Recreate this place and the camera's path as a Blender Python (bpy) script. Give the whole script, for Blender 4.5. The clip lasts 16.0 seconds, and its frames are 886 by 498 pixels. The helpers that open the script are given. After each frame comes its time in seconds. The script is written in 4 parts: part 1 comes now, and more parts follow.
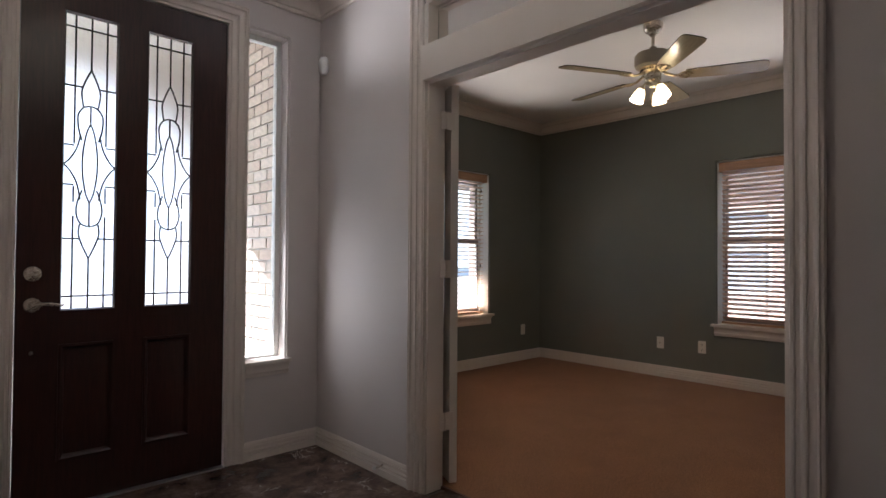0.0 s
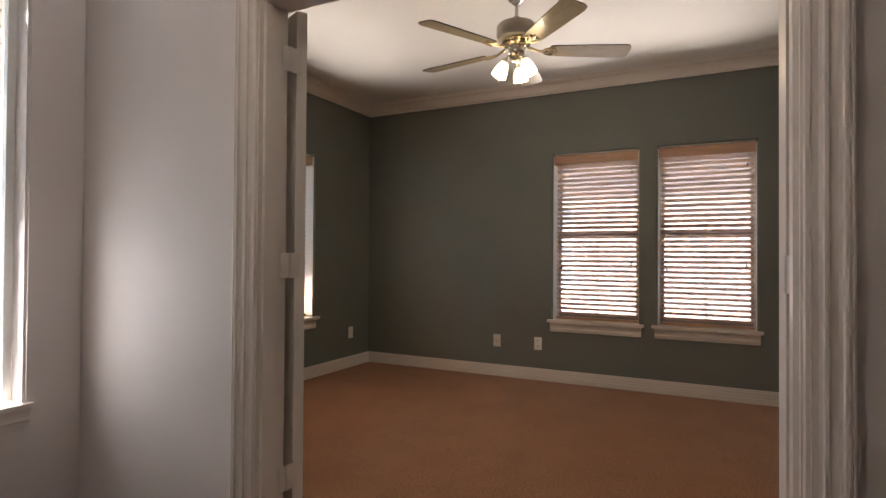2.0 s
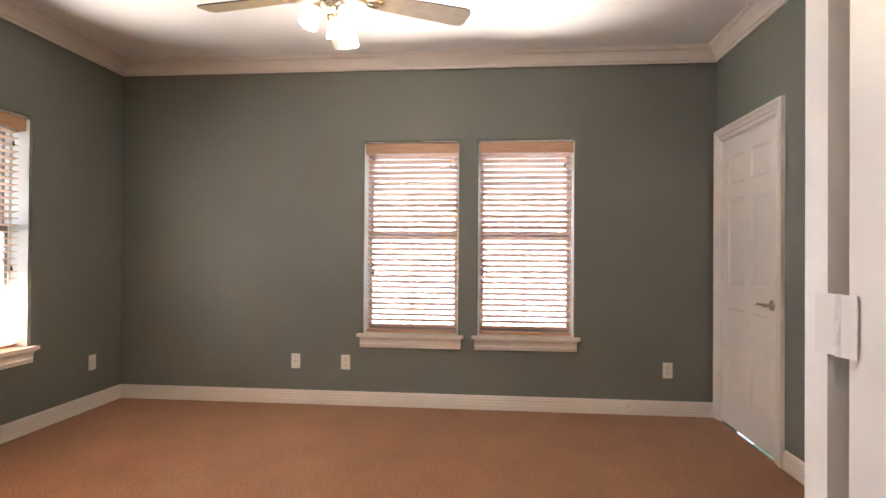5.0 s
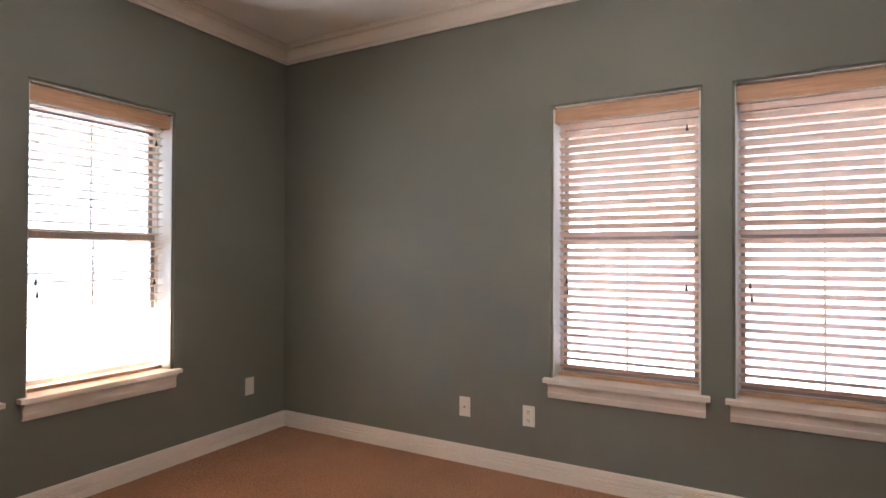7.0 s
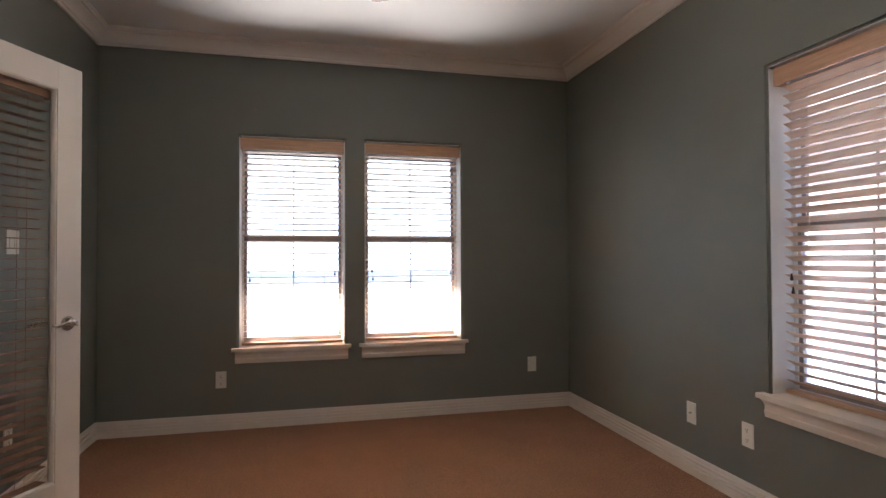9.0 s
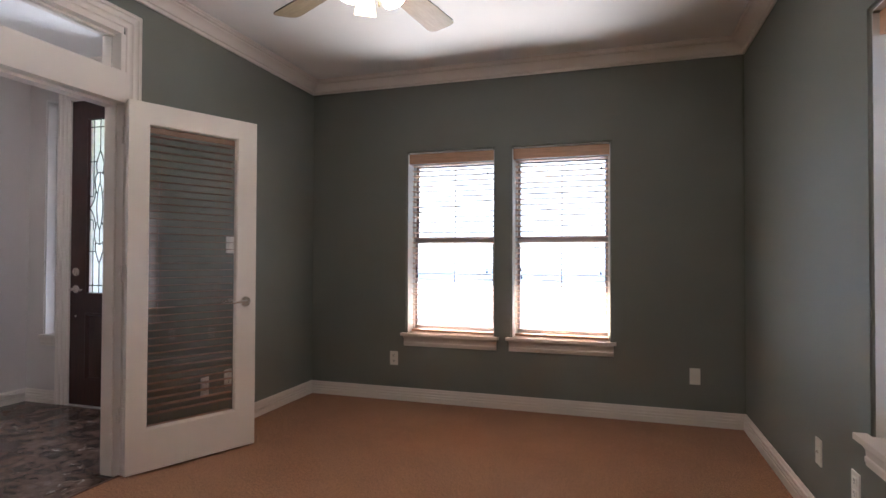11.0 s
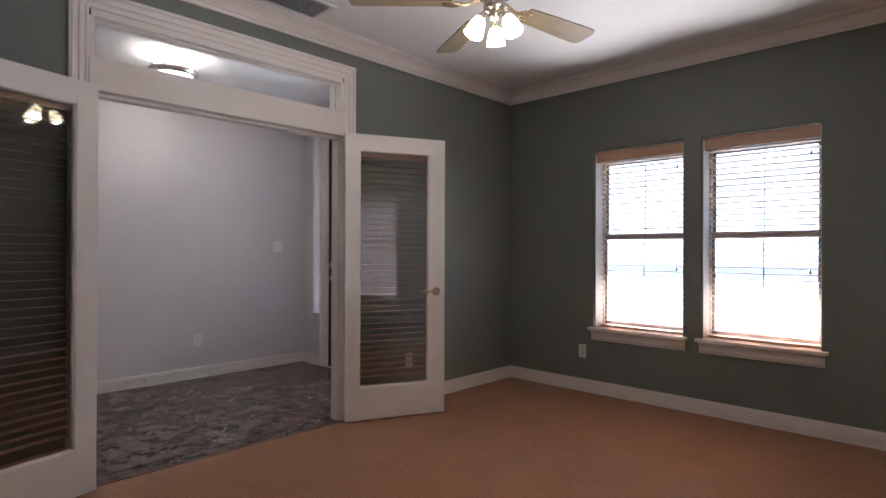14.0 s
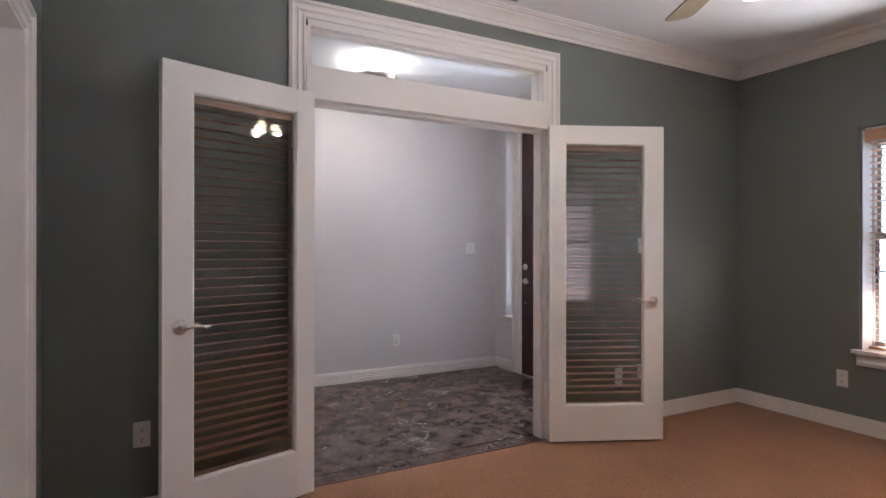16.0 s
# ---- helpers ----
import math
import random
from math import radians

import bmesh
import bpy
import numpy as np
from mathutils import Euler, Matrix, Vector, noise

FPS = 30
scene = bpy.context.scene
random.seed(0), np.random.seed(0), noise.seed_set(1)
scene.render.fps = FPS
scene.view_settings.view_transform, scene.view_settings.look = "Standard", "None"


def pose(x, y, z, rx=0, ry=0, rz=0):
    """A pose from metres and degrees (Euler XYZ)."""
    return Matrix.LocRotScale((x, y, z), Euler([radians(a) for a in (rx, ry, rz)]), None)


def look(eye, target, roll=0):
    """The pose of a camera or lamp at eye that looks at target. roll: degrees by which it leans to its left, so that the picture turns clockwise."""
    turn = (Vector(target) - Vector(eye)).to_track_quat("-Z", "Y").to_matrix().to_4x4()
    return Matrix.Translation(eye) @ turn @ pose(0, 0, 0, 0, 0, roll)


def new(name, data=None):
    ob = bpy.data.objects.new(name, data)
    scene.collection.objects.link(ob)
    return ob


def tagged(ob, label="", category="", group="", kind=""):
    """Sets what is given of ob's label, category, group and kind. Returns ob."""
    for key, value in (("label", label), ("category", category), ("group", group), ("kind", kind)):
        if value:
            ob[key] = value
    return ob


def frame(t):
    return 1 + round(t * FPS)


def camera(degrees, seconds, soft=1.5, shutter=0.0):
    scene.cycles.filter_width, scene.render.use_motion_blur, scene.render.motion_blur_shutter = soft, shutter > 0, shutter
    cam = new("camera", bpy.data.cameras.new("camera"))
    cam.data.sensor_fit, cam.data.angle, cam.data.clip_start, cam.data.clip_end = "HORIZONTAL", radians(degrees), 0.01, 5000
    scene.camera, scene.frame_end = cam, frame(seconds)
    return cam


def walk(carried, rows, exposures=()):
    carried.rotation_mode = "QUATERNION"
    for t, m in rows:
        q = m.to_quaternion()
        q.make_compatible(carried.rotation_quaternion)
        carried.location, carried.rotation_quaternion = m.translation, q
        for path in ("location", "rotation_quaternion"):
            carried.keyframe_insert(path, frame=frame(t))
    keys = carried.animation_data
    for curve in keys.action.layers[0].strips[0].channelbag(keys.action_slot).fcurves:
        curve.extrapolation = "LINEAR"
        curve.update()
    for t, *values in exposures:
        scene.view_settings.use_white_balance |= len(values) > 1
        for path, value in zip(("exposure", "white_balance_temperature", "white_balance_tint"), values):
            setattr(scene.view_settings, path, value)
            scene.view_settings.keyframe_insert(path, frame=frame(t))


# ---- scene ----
cam = camera(77.3, 16.0)
PATH = [
    (0, (-1.922, -1.264, 1.146), (-0.558, 0.198, 1.183), 0.4),
    (0.5, (-1.809, -1.168, 1.155), (-0.336, 0.185, 1.192), 0.3),
    (1, (-1.714, -1.017, 1.171), (-0.122, 0.192, 1.202), 0.3),
    (1.5, (-1.663, -0.812, 1.148), (0.035, 0.244, 1.179), 0.2),
    (2, (-1.541, -0.632, 1.135), (0.243, 0.270, 1.161), 0.4),
    (2.5, (-1.466, -0.455, 1.158), (0.412, 0.232, 1.170), 0.3),
    (3, (-1.443, -0.298, 1.159), (0.506, 0.149, 1.168), 0.7),
    (3.5, (-1.360, -0.188, 1.135), (0.627, 0.043, 1.148), 0.6),
    (3.7, (-1.293, -0.127, 1.155), (0.700, 0.036, 1.163), 0.4),
    (5.8, (-0.366, -0.34, 1.232), (1.617, -0.079, 1.27), 0.5),
    (6, (-0.206, -0.332, 1.252), (1.763, 0.016, 1.285), 0.5),
    (6.5, (0.109, -0.198, 1.268), (2.019, 0.394, 1.292), 0.4),
    (7, (0.459, -0.216, 1.242), (2.203, 0.762, 1.264), 0.2),
    (7.5, (0.701, -0.47, 1.212), (2.247, 0.799, 1.243), 0.1),
    (8, (0.957, -0.805, 1.203), (2.144, 0.804, 1.239), 0.0),
    (8.5, (1.145, -1.152, 1.166), (1.958, 0.675, 1.208), -0.1),
    (9, (1.38, -1.365, 1.19), (1.851, 0.578, 1.224), -0.2),
    (9.5, (1.648, -1.457, 1.188), (1.787, 0.538, 1.22), -0.2),
    (9.7, (1.737, -1.482, 1.182), (1.768, 0.518, 1.213), 0.0),
    (11.8, (3.05, -1.569, 1.201), (2.088, 0.185, 1.227), 0.0),
    (12, (3.122, -1.55, 1.208), (2.078, 0.155, 1.229), -0.0),
    (12.5, (3.243, -1.557, 1.227), (2.071, 0.064, 1.241), 0.1),
    (13, (3.288, -1.561, 1.211), (2.038, 0.001, 1.227), 0.1),
    (13.5, (3.271, -1.570, 1.217), (1.960, -0.060, 1.226), 0.2),
    (14, (3.250, -1.567, 1.210), (1.867, -0.122, 1.219), 0.2),
    (14.5, (3.218, -1.576, 1.219), (1.759, -0.208, 1.222), 0.2),
    (15, (3.150, -1.563, 1.222), (1.607, -0.290, 1.223), 0.2),
    (15.5, (3.072, -1.549, 1.235), (1.420, -0.421, 1.235), 0.1),
    (16, (2.875, -1.516, 1.248), (1.113, -0.570, 1.247), 0.1),
]
EXPOSURES = [(0, 2.94, 5850, 10), (0.5, 2.82, 5800, 10), (1, 3.17, 5900, 10), (2, 3.64, 6250, 10), (3.0, 4.09, 6180, 10), (3.5, 4.44, 6200, 10), (6, 4.98, 5750, 10), (7, 4.67, 5700, 10), (8, 3.97, 5650, 10), (8.5, 3.83, 5600, 10), (9, 3.84, 5600, 10), (10.8, 4.04, 5400, 10), (12.5, 4.13, 5250, 10), (13.5, 3.97, 5250, 10), (14.5, 3.82, 5250, 10), (15, 3.92, 5250, 10), (16, 4.45, 5150, 10)]
walk(cam, [(t, look(eye, target, roll)) for t, eye, target, roll in PATH], EXPOSURES)

# ---- world, sun, large lights ----
world = bpy.data.worlds.new("sky")
scene.world = world
world.use_nodes = True
wn = world.node_tree
sky = wn.nodes.new("ShaderNodeTexSky")
sky.sky_type, sky.sun_disc = "NISHITA", False
sky.sun_elevation, sky.sun_rotation = radians(42), radians(-31)
wn.links.new(sky.outputs[0], wn.nodes["Background"].inputs[0])
wn.nodes["Background"].inputs[1].default_value = 0.11
sun = new("sun", bpy.data.lights.new("sun", "SUN"))
sun.data.energy, sun.data.angle, sun.data.color = 3.2, radians(0.5), (1.0, 0.95, 0.88)
sun.matrix_world = look((-4.85, 8.1, 8.5), (0, 0, 0))

# plan: metres
E, N, S, CEIL = 3.435, 2.775, -1.905, 2.74
FOY_W, FOY_E, FOY_N, FOY_S = -2.09, -0.13, 1.79, -3.3


def window_light(eye, inward, width, watts, colour=(1.0, 0.87, 0.74), rise=36, height=0.07, spread=76):
    """Sky light that one window throws into the room."""
    lamp = new("window_light", bpy.data.lights.new("window_light", "AREA"))
    d = lamp.data
    d.shape, d.size, d.size_y, d.spread = "RECTANGLE", width, height, radians(spread)
    d.energy, d.color = watts, colour
    aim = Vector((*inward, 0)) * math.cos(radians(rise)) + Vector((0, 0, math.sin(radians(rise))))
    lamp.matrix_world = look(eye, Vector(eye) + aim)


for wx in (1.27, 2.16):
    window_light((wx, N + 0.015, 1.8), (0, -1), 0.66, 0.25)
for wy in (0.385, -0.505):
    window_light((E + 0.015, wy, 1.8), (-1, 0), 0.66, 0.25)
window_light((-0.478, FOY_N + 0.05, 2.0), (0, -1), 0.2, 0.3, (1.0, 0.95, 0.92))
window_light((-0.478, FOY_N + 0.06, 0.95), (0, -1), 0.2, 0.21, (1.0, 0.95, 0.92), 0, 0.6, 160)


# ---- materials ----
def nodes(name):
    m = bpy.data.materials.new(name)
    m.use_nodes = True
    nt = m.node_tree
    return m, nt, nt.nodes["Principled BSDF"]


def add(nt, kind, **inputs):
    n = nt.nodes.new(kind)
    for k, v in inputs.items():
        n.inputs[k.replace("_", " ")].default_value = v
    return n


def coords(nt, scale=(1, 1, 1), space="Object"):
    tc = nt.nodes.new("ShaderNodeTexCoord")
    mp = nt.nodes.new("ShaderNodeMapping")
    mp.inputs["Scale"].default_value = scale
    nt.links.new(tc.outputs[space], mp.inputs[0])
    return mp.outputs[0]


def ramp(nt, fac, stops):
    r = nt.nodes.new("ShaderNodeValToRGB")
    els = r.color_ramp.elements
    for i, (pos, c) in enumerate(stops):
        e = els[i] if i < 2 else els.new(pos)
        e.position, e.color = pos, (*c, 1)
    nt.links.new(fac, r.inputs[0])
    return r.outputs[0]


def shade(c, k):
    return tuple(min(1, v * k) for v in c)


def painted(name, c, rough=0.5, grain=260, bump=0.06, wear=0.06, big=1.3, spec=0.5):
    """Paint with roller texture, faint blotches and a slow drift of tone."""
    m, nt, b = nodes(name)
    co = coords(nt)
    n1 = add(nt, "ShaderNodeTexNoise", Scale=big, Detail=5.0)
    n2 = add(nt, "ShaderNodeTexNoise", Scale=grain, Detail=2.0)
    for n in (n1, n2):
        nt.links.new(co, n.inputs["Vector"])
    col = ramp(nt, n1.outputs[0], [(0.3, shade(c, 1 - wear)), (0.7, shade(c, 1 + wear))])
    nt.links.new(col, b.inputs["Base Color"])
    rr = nt.nodes.new("ShaderNodeMapRange")
    rr.inputs["To Min"].default_value, rr.inputs["To Max"].default_value = rough - 0.06, rough + 0.08
    nt.links.new(n1.outputs[0], rr.inputs[0])
    nt.links.new(rr.outputs[0], b.inputs["Roughness"])
    bp = add(nt, "ShaderNodeBump", Strength=bump, Distance=0.004)
    nt.links.new(n2.outputs[0], bp.inputs["Height"])
    nt.links.new(bp.outputs[0], b.inputs["Normal"])
    b.inputs["Specular IOR Level"].default_value = spec
    return m


def wooden(name, c, along=(1, 14, 14), rough=0.4, dark=0.7, bump=0.05, per_object=0.0):
    m, nt, b = nodes(name)
    co = coords(nt, along)
    n1 = add(nt, "ShaderNodeTexNoise", Scale=6.0, Detail=8.0, Roughness=0.6, Distortion=0.6)
    n2 = add(nt, "ShaderNodeTexNoise", Scale=40.0, Detail=3.0)
    for n in (n1, n2):
        nt.links.new(co, n.inputs["Vector"])
    col = ramp(nt, n1.outputs[0], [(0.3, shade(c, dark)), (0.65, shade(c, 1.1))])
    if per_object:
        oi = nt.nodes.new("ShaderNodeObjectInfo")
        hs = nt.nodes.new("ShaderNodeHueSaturation")
        mr = nt.nodes.new("ShaderNodeMapRange")
        mr.inputs["To Min"].default_value, mr.inputs["To Max"].default_value = 1 - per_object, 1 + per_object
        nt.links.new(oi.outputs["Random"], mr.inputs[0])
        nt.links.new(mr.outputs[0], hs.inputs["Value"])
        nt.links.new(col, hs.inputs["Color"])
        col = hs.outputs[0]
    nt.links.new(col, b.inputs["Base Color"])
    b.inputs["Roughness"].default_value = rough
    bp = add(nt, "ShaderNodeBump", Strength=bump, Distance=0.003)
    nt.links.new(n2.outputs[0], bp.inputs["Height"])
    nt.links.new(bp.outputs[0], b.inputs["Normal"])
    return m


def metal(name, c, rough=0.25):
    m, nt, b = nodes(name)
    n = add(nt, "ShaderNodeTexNoise", Scale=90.0, Detail=3.0)
    nt.links.new(coords(nt, (1, 1, 6)), n.inputs["Vector"])
    mr = nt.nodes.new("ShaderNodeMapRange")
    mr.inputs["To Min"].default_value, mr.inputs["To Max"].default_value = rough * 0.7, rough * 1.4
    nt.links.new(n.outputs[0], mr.inputs[0])
    nt.links.new(mr.outputs[0], b.inputs["Roughness"])
    b.inputs["Base Color"].default_value, b.inputs["Metallic"].default_value = (*c, 1), 1
    return m


def plain(name, c, rough=0.5, metallic=0.0):
    m, nt, b = nodes(name)
    b.inputs["Base Color"].default_value = (*c, 1)
    b.inputs["Roughness"].default_value, b.inputs["Metallic"].default_value = rough, metallic
    return m


def glassy(name, rough=0.0, tint=(1, 1, 1), bump=0.0):
    m, nt, b = nodes(name)
    b.inputs["Base Color"].default_value = (*tint, 1)
    b.inputs["Roughness"].default_value = rough
    b.inputs["Transmission Weight"].default_value = 1
    b.inputs["IOR"].default_value = 1.5
    if bump:
        n = add(nt, "ShaderNodeTexNoise", Scale=35.0, Detail=3.0)
        nt.links.new(coords(nt), n.inputs["Vector"])
        bp = add(nt, "ShaderNodeBump", Strength=bump, Distance=0.01)
        nt.links.new(n.outputs[0], bp.inputs["Height"])
        nt.links.new(bp.outputs[0], b.inputs["Normal"])
    return m


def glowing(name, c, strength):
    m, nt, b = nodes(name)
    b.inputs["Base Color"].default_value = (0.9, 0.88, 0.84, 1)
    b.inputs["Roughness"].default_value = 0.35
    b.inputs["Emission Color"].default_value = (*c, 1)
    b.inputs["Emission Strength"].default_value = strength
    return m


def carpeted():
    m, nt, b = nodes("tan_carpet")
    co = coords(nt)
    n1 = add(nt, "ShaderNodeTexNoise", Scale=170.0, Detail=3.0, Roughness=0.7)
    n2 = add(nt, "ShaderNodeTexNoise", Scale=60.0, Detail=5.0, Roughness=0.75)
    n3 = add(nt, "ShaderNodeTexNoise", Scale=3.2, Detail=6.0, Roughness=0.65)
    for n in (n1, n2, n3):
        nt.links.new(co, n.inputs["Vector"])
    c1 = ramp(nt, n1.outputs[0], [(0.36, (0.17, 0.074, 0.034)), (0.5, (0.41, 0.205, 0.105)), (0.64, (0.63, 0.345, 0.19))])
    mx = nt.nodes.new("ShaderNodeMix")
    mx.data_type, mx.blend_type = "RGBA", "MULTIPLY"
    mx.inputs[0].default_value = 1.0
    nt.links.new(c1, mx.inputs[6])
    c2 = ramp(nt, n2.outputs[0], [(0.36, (0.64, 0.61, 0.58)), (0.62, (1.0, 1.0, 1.0))])
    m2 = nt.nodes.new("ShaderNodeMix")
    m2.data_type, m2.blend_type = "RGBA", "MULTIPLY"
    m2.inputs[0].default_value = 1.0
    c3 = ramp(nt, n3.outputs[0], [(0.34, (0.84, 0.82, 0.8)), (0.66, (1, 1, 1))])
    nt.links.new(c2, mx.inputs[7])
    nt.links.new(mx.outputs[2], m2.inputs[6])
    nt.links.new(c3, m2.inputs[7])
    nt.links.new(m2.outputs[2], b.inputs["Base Color"])
    b.inputs["Roughness"].default_value = 0.95
    b.inputs["Specular IOR Level"].default_value = 0.1
    b.inputs["Sheen Weight"].default_value = 0.15
    bp = add(nt, "ShaderNodeBump", Strength=0.35, Distance=0.003)
    nt.links.new(n1.outputs[0], bp.inputs["Height"])
    nt.links.new(bp.outputs[0], b.inputs["Normal"])
    return m


def marbled():
    m, nt, b = nodes("brown_marble")
    co = nt.nodes.new("ShaderNodeNewGeometry").outputs["Position"]
    warp = add(nt, "ShaderNodeTexNoise", Scale=3.0, Detail=6.0, Roughness=0.65, Distortion=1.0)
    cl = add(nt, "ShaderNodeTexNoise", Scale=6.0, Detail=12.0, Roughness=0.74, Distortion=0.15)
    for n in (warp, cl):
        nt.links.new(co, n.inputs["Vector"])
    mixv = nt.nodes.new("ShaderNodeMix")
    mixv.data_type = "VECTOR"
    mixv.inputs[0].default_value = 0.28
    nt.links.new(co, mixv.inputs[4])
    nt.links.new(warp.outputs["Color"], mixv.inputs[5])
    vo = nt.nodes.new("ShaderNodeTexVoronoi")
    vo.feature = "DISTANCE_TO_EDGE"
    vo.inputs["Scale"].default_value = 5.0
    nt.links.new(mixv.outputs[1], vo.inputs["Vector"])
    base = ramp(nt, cl.outputs[0], [(0.33, (0.03, 0.018, 0.014)), (0.46, (0.085, 0.055, 0.044)), (0.56, (0.15, 0.105, 0.086)), (0.66, (0.24, 0.18, 0.155)), (0.76, (0.48, 0.42, 0.38))])
    vein = ramp(nt, vo.outputs["Distance"], [(0.0, (1, 1, 1)), (0.018, (0, 0, 0))])
    gate = ramp(nt, warp.outputs[0], [(0.52, (0, 0, 0)), (0.6, (1, 1, 1))])
    mul = nt.nodes.new("ShaderNodeMath")
    mul.operation = "MULTIPLY"
    nt.links.new(vein, mul.inputs[0])
    nt.links.new(gate, mul.inputs[1])
    mx = nt.nodes.new("ShaderNodeMix")
    mx.data_type = "RGBA"
    nt.links.new(mul.outputs[0], mx.inputs[0])
    nt.links.new(base, mx.inputs[6])
    mx.inputs[7].default_value = (0.6, 0.54, 0.5, 1)
    nt.links.new(mx.outputs[2], b.inputs["Base Color"])
    b.inputs["Roughness"].default_value = 0.26
    b.inputs["Specular IOR Level"].default_value = 0.28
    bp = add(nt, "ShaderNodeBump", Strength=0.015, Distance=0.003)
    nt.links.new(cl.outputs[0], bp.inputs["Height"])
    nt.links.new(bp.outputs[0], b.inputs["Normal"])
    return m


def bricky():
    m, nt, b = nodes("brick_clay")
    oi = nt.nodes.new("ShaderNodeObjectInfo")
    gi = nt.nodes.new("ShaderNodeNewGeometry")
    ad = nt.nodes.new("ShaderNodeMath")
    ad.operation = "ADD"
    nt.links.new(oi.outputs["Random"], ad.inputs[0])
    nt.links.new(gi.outputs["Random Per Island"], ad.inputs[1])
    fr = nt.nodes.new("ShaderNodeMath")
    fr.operation = "FRACT"
    nt.links.new(ad.outputs[0], fr.inputs[0])
    col = ramp(nt, fr.outputs[0], [(0.0, (0.5, 0.4, 0.33)), (0.5, (0.58, 0.48, 0.41)), (1.0, (0.64, 0.56, 0.49))])
    n = add(nt, "ShaderNodeTexNoise", Scale=45.0, Detail=5.0)
    nt.links.new(coords(nt), n.inputs["Vector"])
    mx = nt.nodes.new("ShaderNodeMix")
    mx.data_type, mx.blend_type = "RGBA", "MULTIPLY"
    mx.inputs[0].default_value = 1.0
    nt.links.new(col, mx.inputs[6])
    nt.links.new(ramp(nt, n.outputs[0], [(0.3, (0.75, 0.75, 0.75)), (0.7, (1.1, 1.1, 1.1))]), mx.inputs[7])
    nt.links.new(mx.outputs[2], b.inputs["Base Color"])
    b.inputs["Roughness"].default_value = 0.9
    bp = add(nt, "ShaderNodeBump", Strength=0.4, Distance=0.005)
    nt.links.new(n.outputs[0], bp.inputs["Height"])
    nt.links.new(bp.outputs[0], b.inputs["Normal"])
    return m


GREEN = painted("grey_green_wall_paint", (0.183, 0.189, 0.164), rough=0.55, grain=180, bump=0.1)
GREY = painted("pale_grey_wall_paint", (0.68, 0.625, 0.605), rough=0.6, grain=180, bump=0.1, wear=0.04)
REVEAL = painted("pale_return_paint", (0.78, 0.78, 0.75), rough=0.45, grain=120, bump=0.05)
CEILING = painted("white_ceiling_paint", (0.86, 0.84, 0.82), rough=0.8, grain=120, bump=0.2, wear=0.03)
TRIM = painted("white_trim_gloss", (0.78, 0.71, 0.65), rough=0.36, grain=60, bump=0.008, wear=0.02)
DOORW = painted("white_door_gloss", (0.78, 0.72, 0.66), rough=0.35, grain=70, bump=0.01, wear=0.02)
SASH = painted("almond_vinyl", (0.36, 0.3, 0.27), rough=0.4, bump=0.01, wear=0.03)
VINYL = painted("white_vinyl", (0.8, 0.8, 0.78), rough=0.4, bump=0.01, wear=0.02)
PLASTIC = painted("ivory_plastic", (0.8, 0.77, 0.7), rough=0.35, bump=0.01, wear=0.02)
SLOT = plain("dark_slot", (0.03, 0.03, 0.03), 0.6)
MAHOG = wooden("mahogany", (0.045, 0.014, 0.011), (14, 14, 1), 0.32, 0.5, 0.08)
BLINDW = wooden("tan_blind_wood", (0.58, 0.35, 0.215), (1, 16, 16), 0.42, 0.82, 0.04, per_object=0.06)
# The tan blind wood with the slats' daylight glow put into its colour.
SLATW = wooden("daylit_slat_wood", (0.74, 0.545, 0.4), (1, 16, 16), 0.42, 0.88, 0.03, per_object=0.05)
DBLINDW = wooden("brown_blind_wood", (0.32, 0.18, 0.12), (1, 16, 16), 0.42, 0.8, 0.04, per_object=0.06)
CORD = plain("pale_cord", (0.6, 0.5, 0.4), 0.8)
TASSEL = wooden("dark_tassel_wood", (0.06, 0.03, 0.02), (8, 8, 1), 0.4)
NICKEL = metal("brushed_nickel", (0.62, 0.57, 0.5), 0.26)
BRASS = metal("antique_brass", (0.6, 0.5, 0.34), 0.28)
BLADE = wooden("pale_fan_blade", (0.46, 0.38, 0.26), (2, 14, 14), 0.22, 0.88, 0.02)
BLADE_EDGE = plain("dark_blade_edge", (0.05, 0.04, 0.03), 0.5)
LEAD = plain("dark_lead_came", (0.02, 0.02, 0.022), 0.5, 0.6)
GLASS = glassy("clear_glass")
OBSCURE = glassy("textured_glass", 0.3, (0.97, 0.98, 1.0), 0.5)
SHADE_GLOW = glowing("lit_frosted_shade", (1.0, 0.75, 0.4), 0.75)
BOWL_GLOW = glowing("lit_alabaster_bowl", (1.0, 0.86, 0.68), 1.9)
CARPET = carpeted()
MARBLE = marbled()
GROUT = painted("dark_grout", (0.1, 0.08, 0.07), rough=0.8, bump=0.3)
BRICK = bricky()
MORTAR = painted("pale_mortar", (0.6, 0.57, 0.53), rough=0.9, grain=90, bump=0.4)
CONCRETE = painted("pale_concrete", (0.64, 0.62, 0.59), rough=0.85, grain=50, bump=0.3, wear=0.12)
# Concrete darkened in its colour, to dim the ground beyond the north windows.
DRIVE = painted("dimmed_concrete", (0.33, 0.31, 0.28), rough=0.85, grain=50, bump=0.3, wear=0.12)
GRASS = painted("lawn", (0.07, 0.11, 0.035), rough=0.9, grain=40, bump=0.8, wear=0.35, big=3)
ROOF = painted("grey_shingle", (0.14, 0.12, 0.11), rough=0.9, grain=30, bump=0.5, wear=0.2)
ALU = metal("aluminium", (0.7, 0.7, 0.7), 0.35)
HINGE = painted("painted_hinge", (0.74, 0.67, 0.61), rough=0.35, bump=0.02)


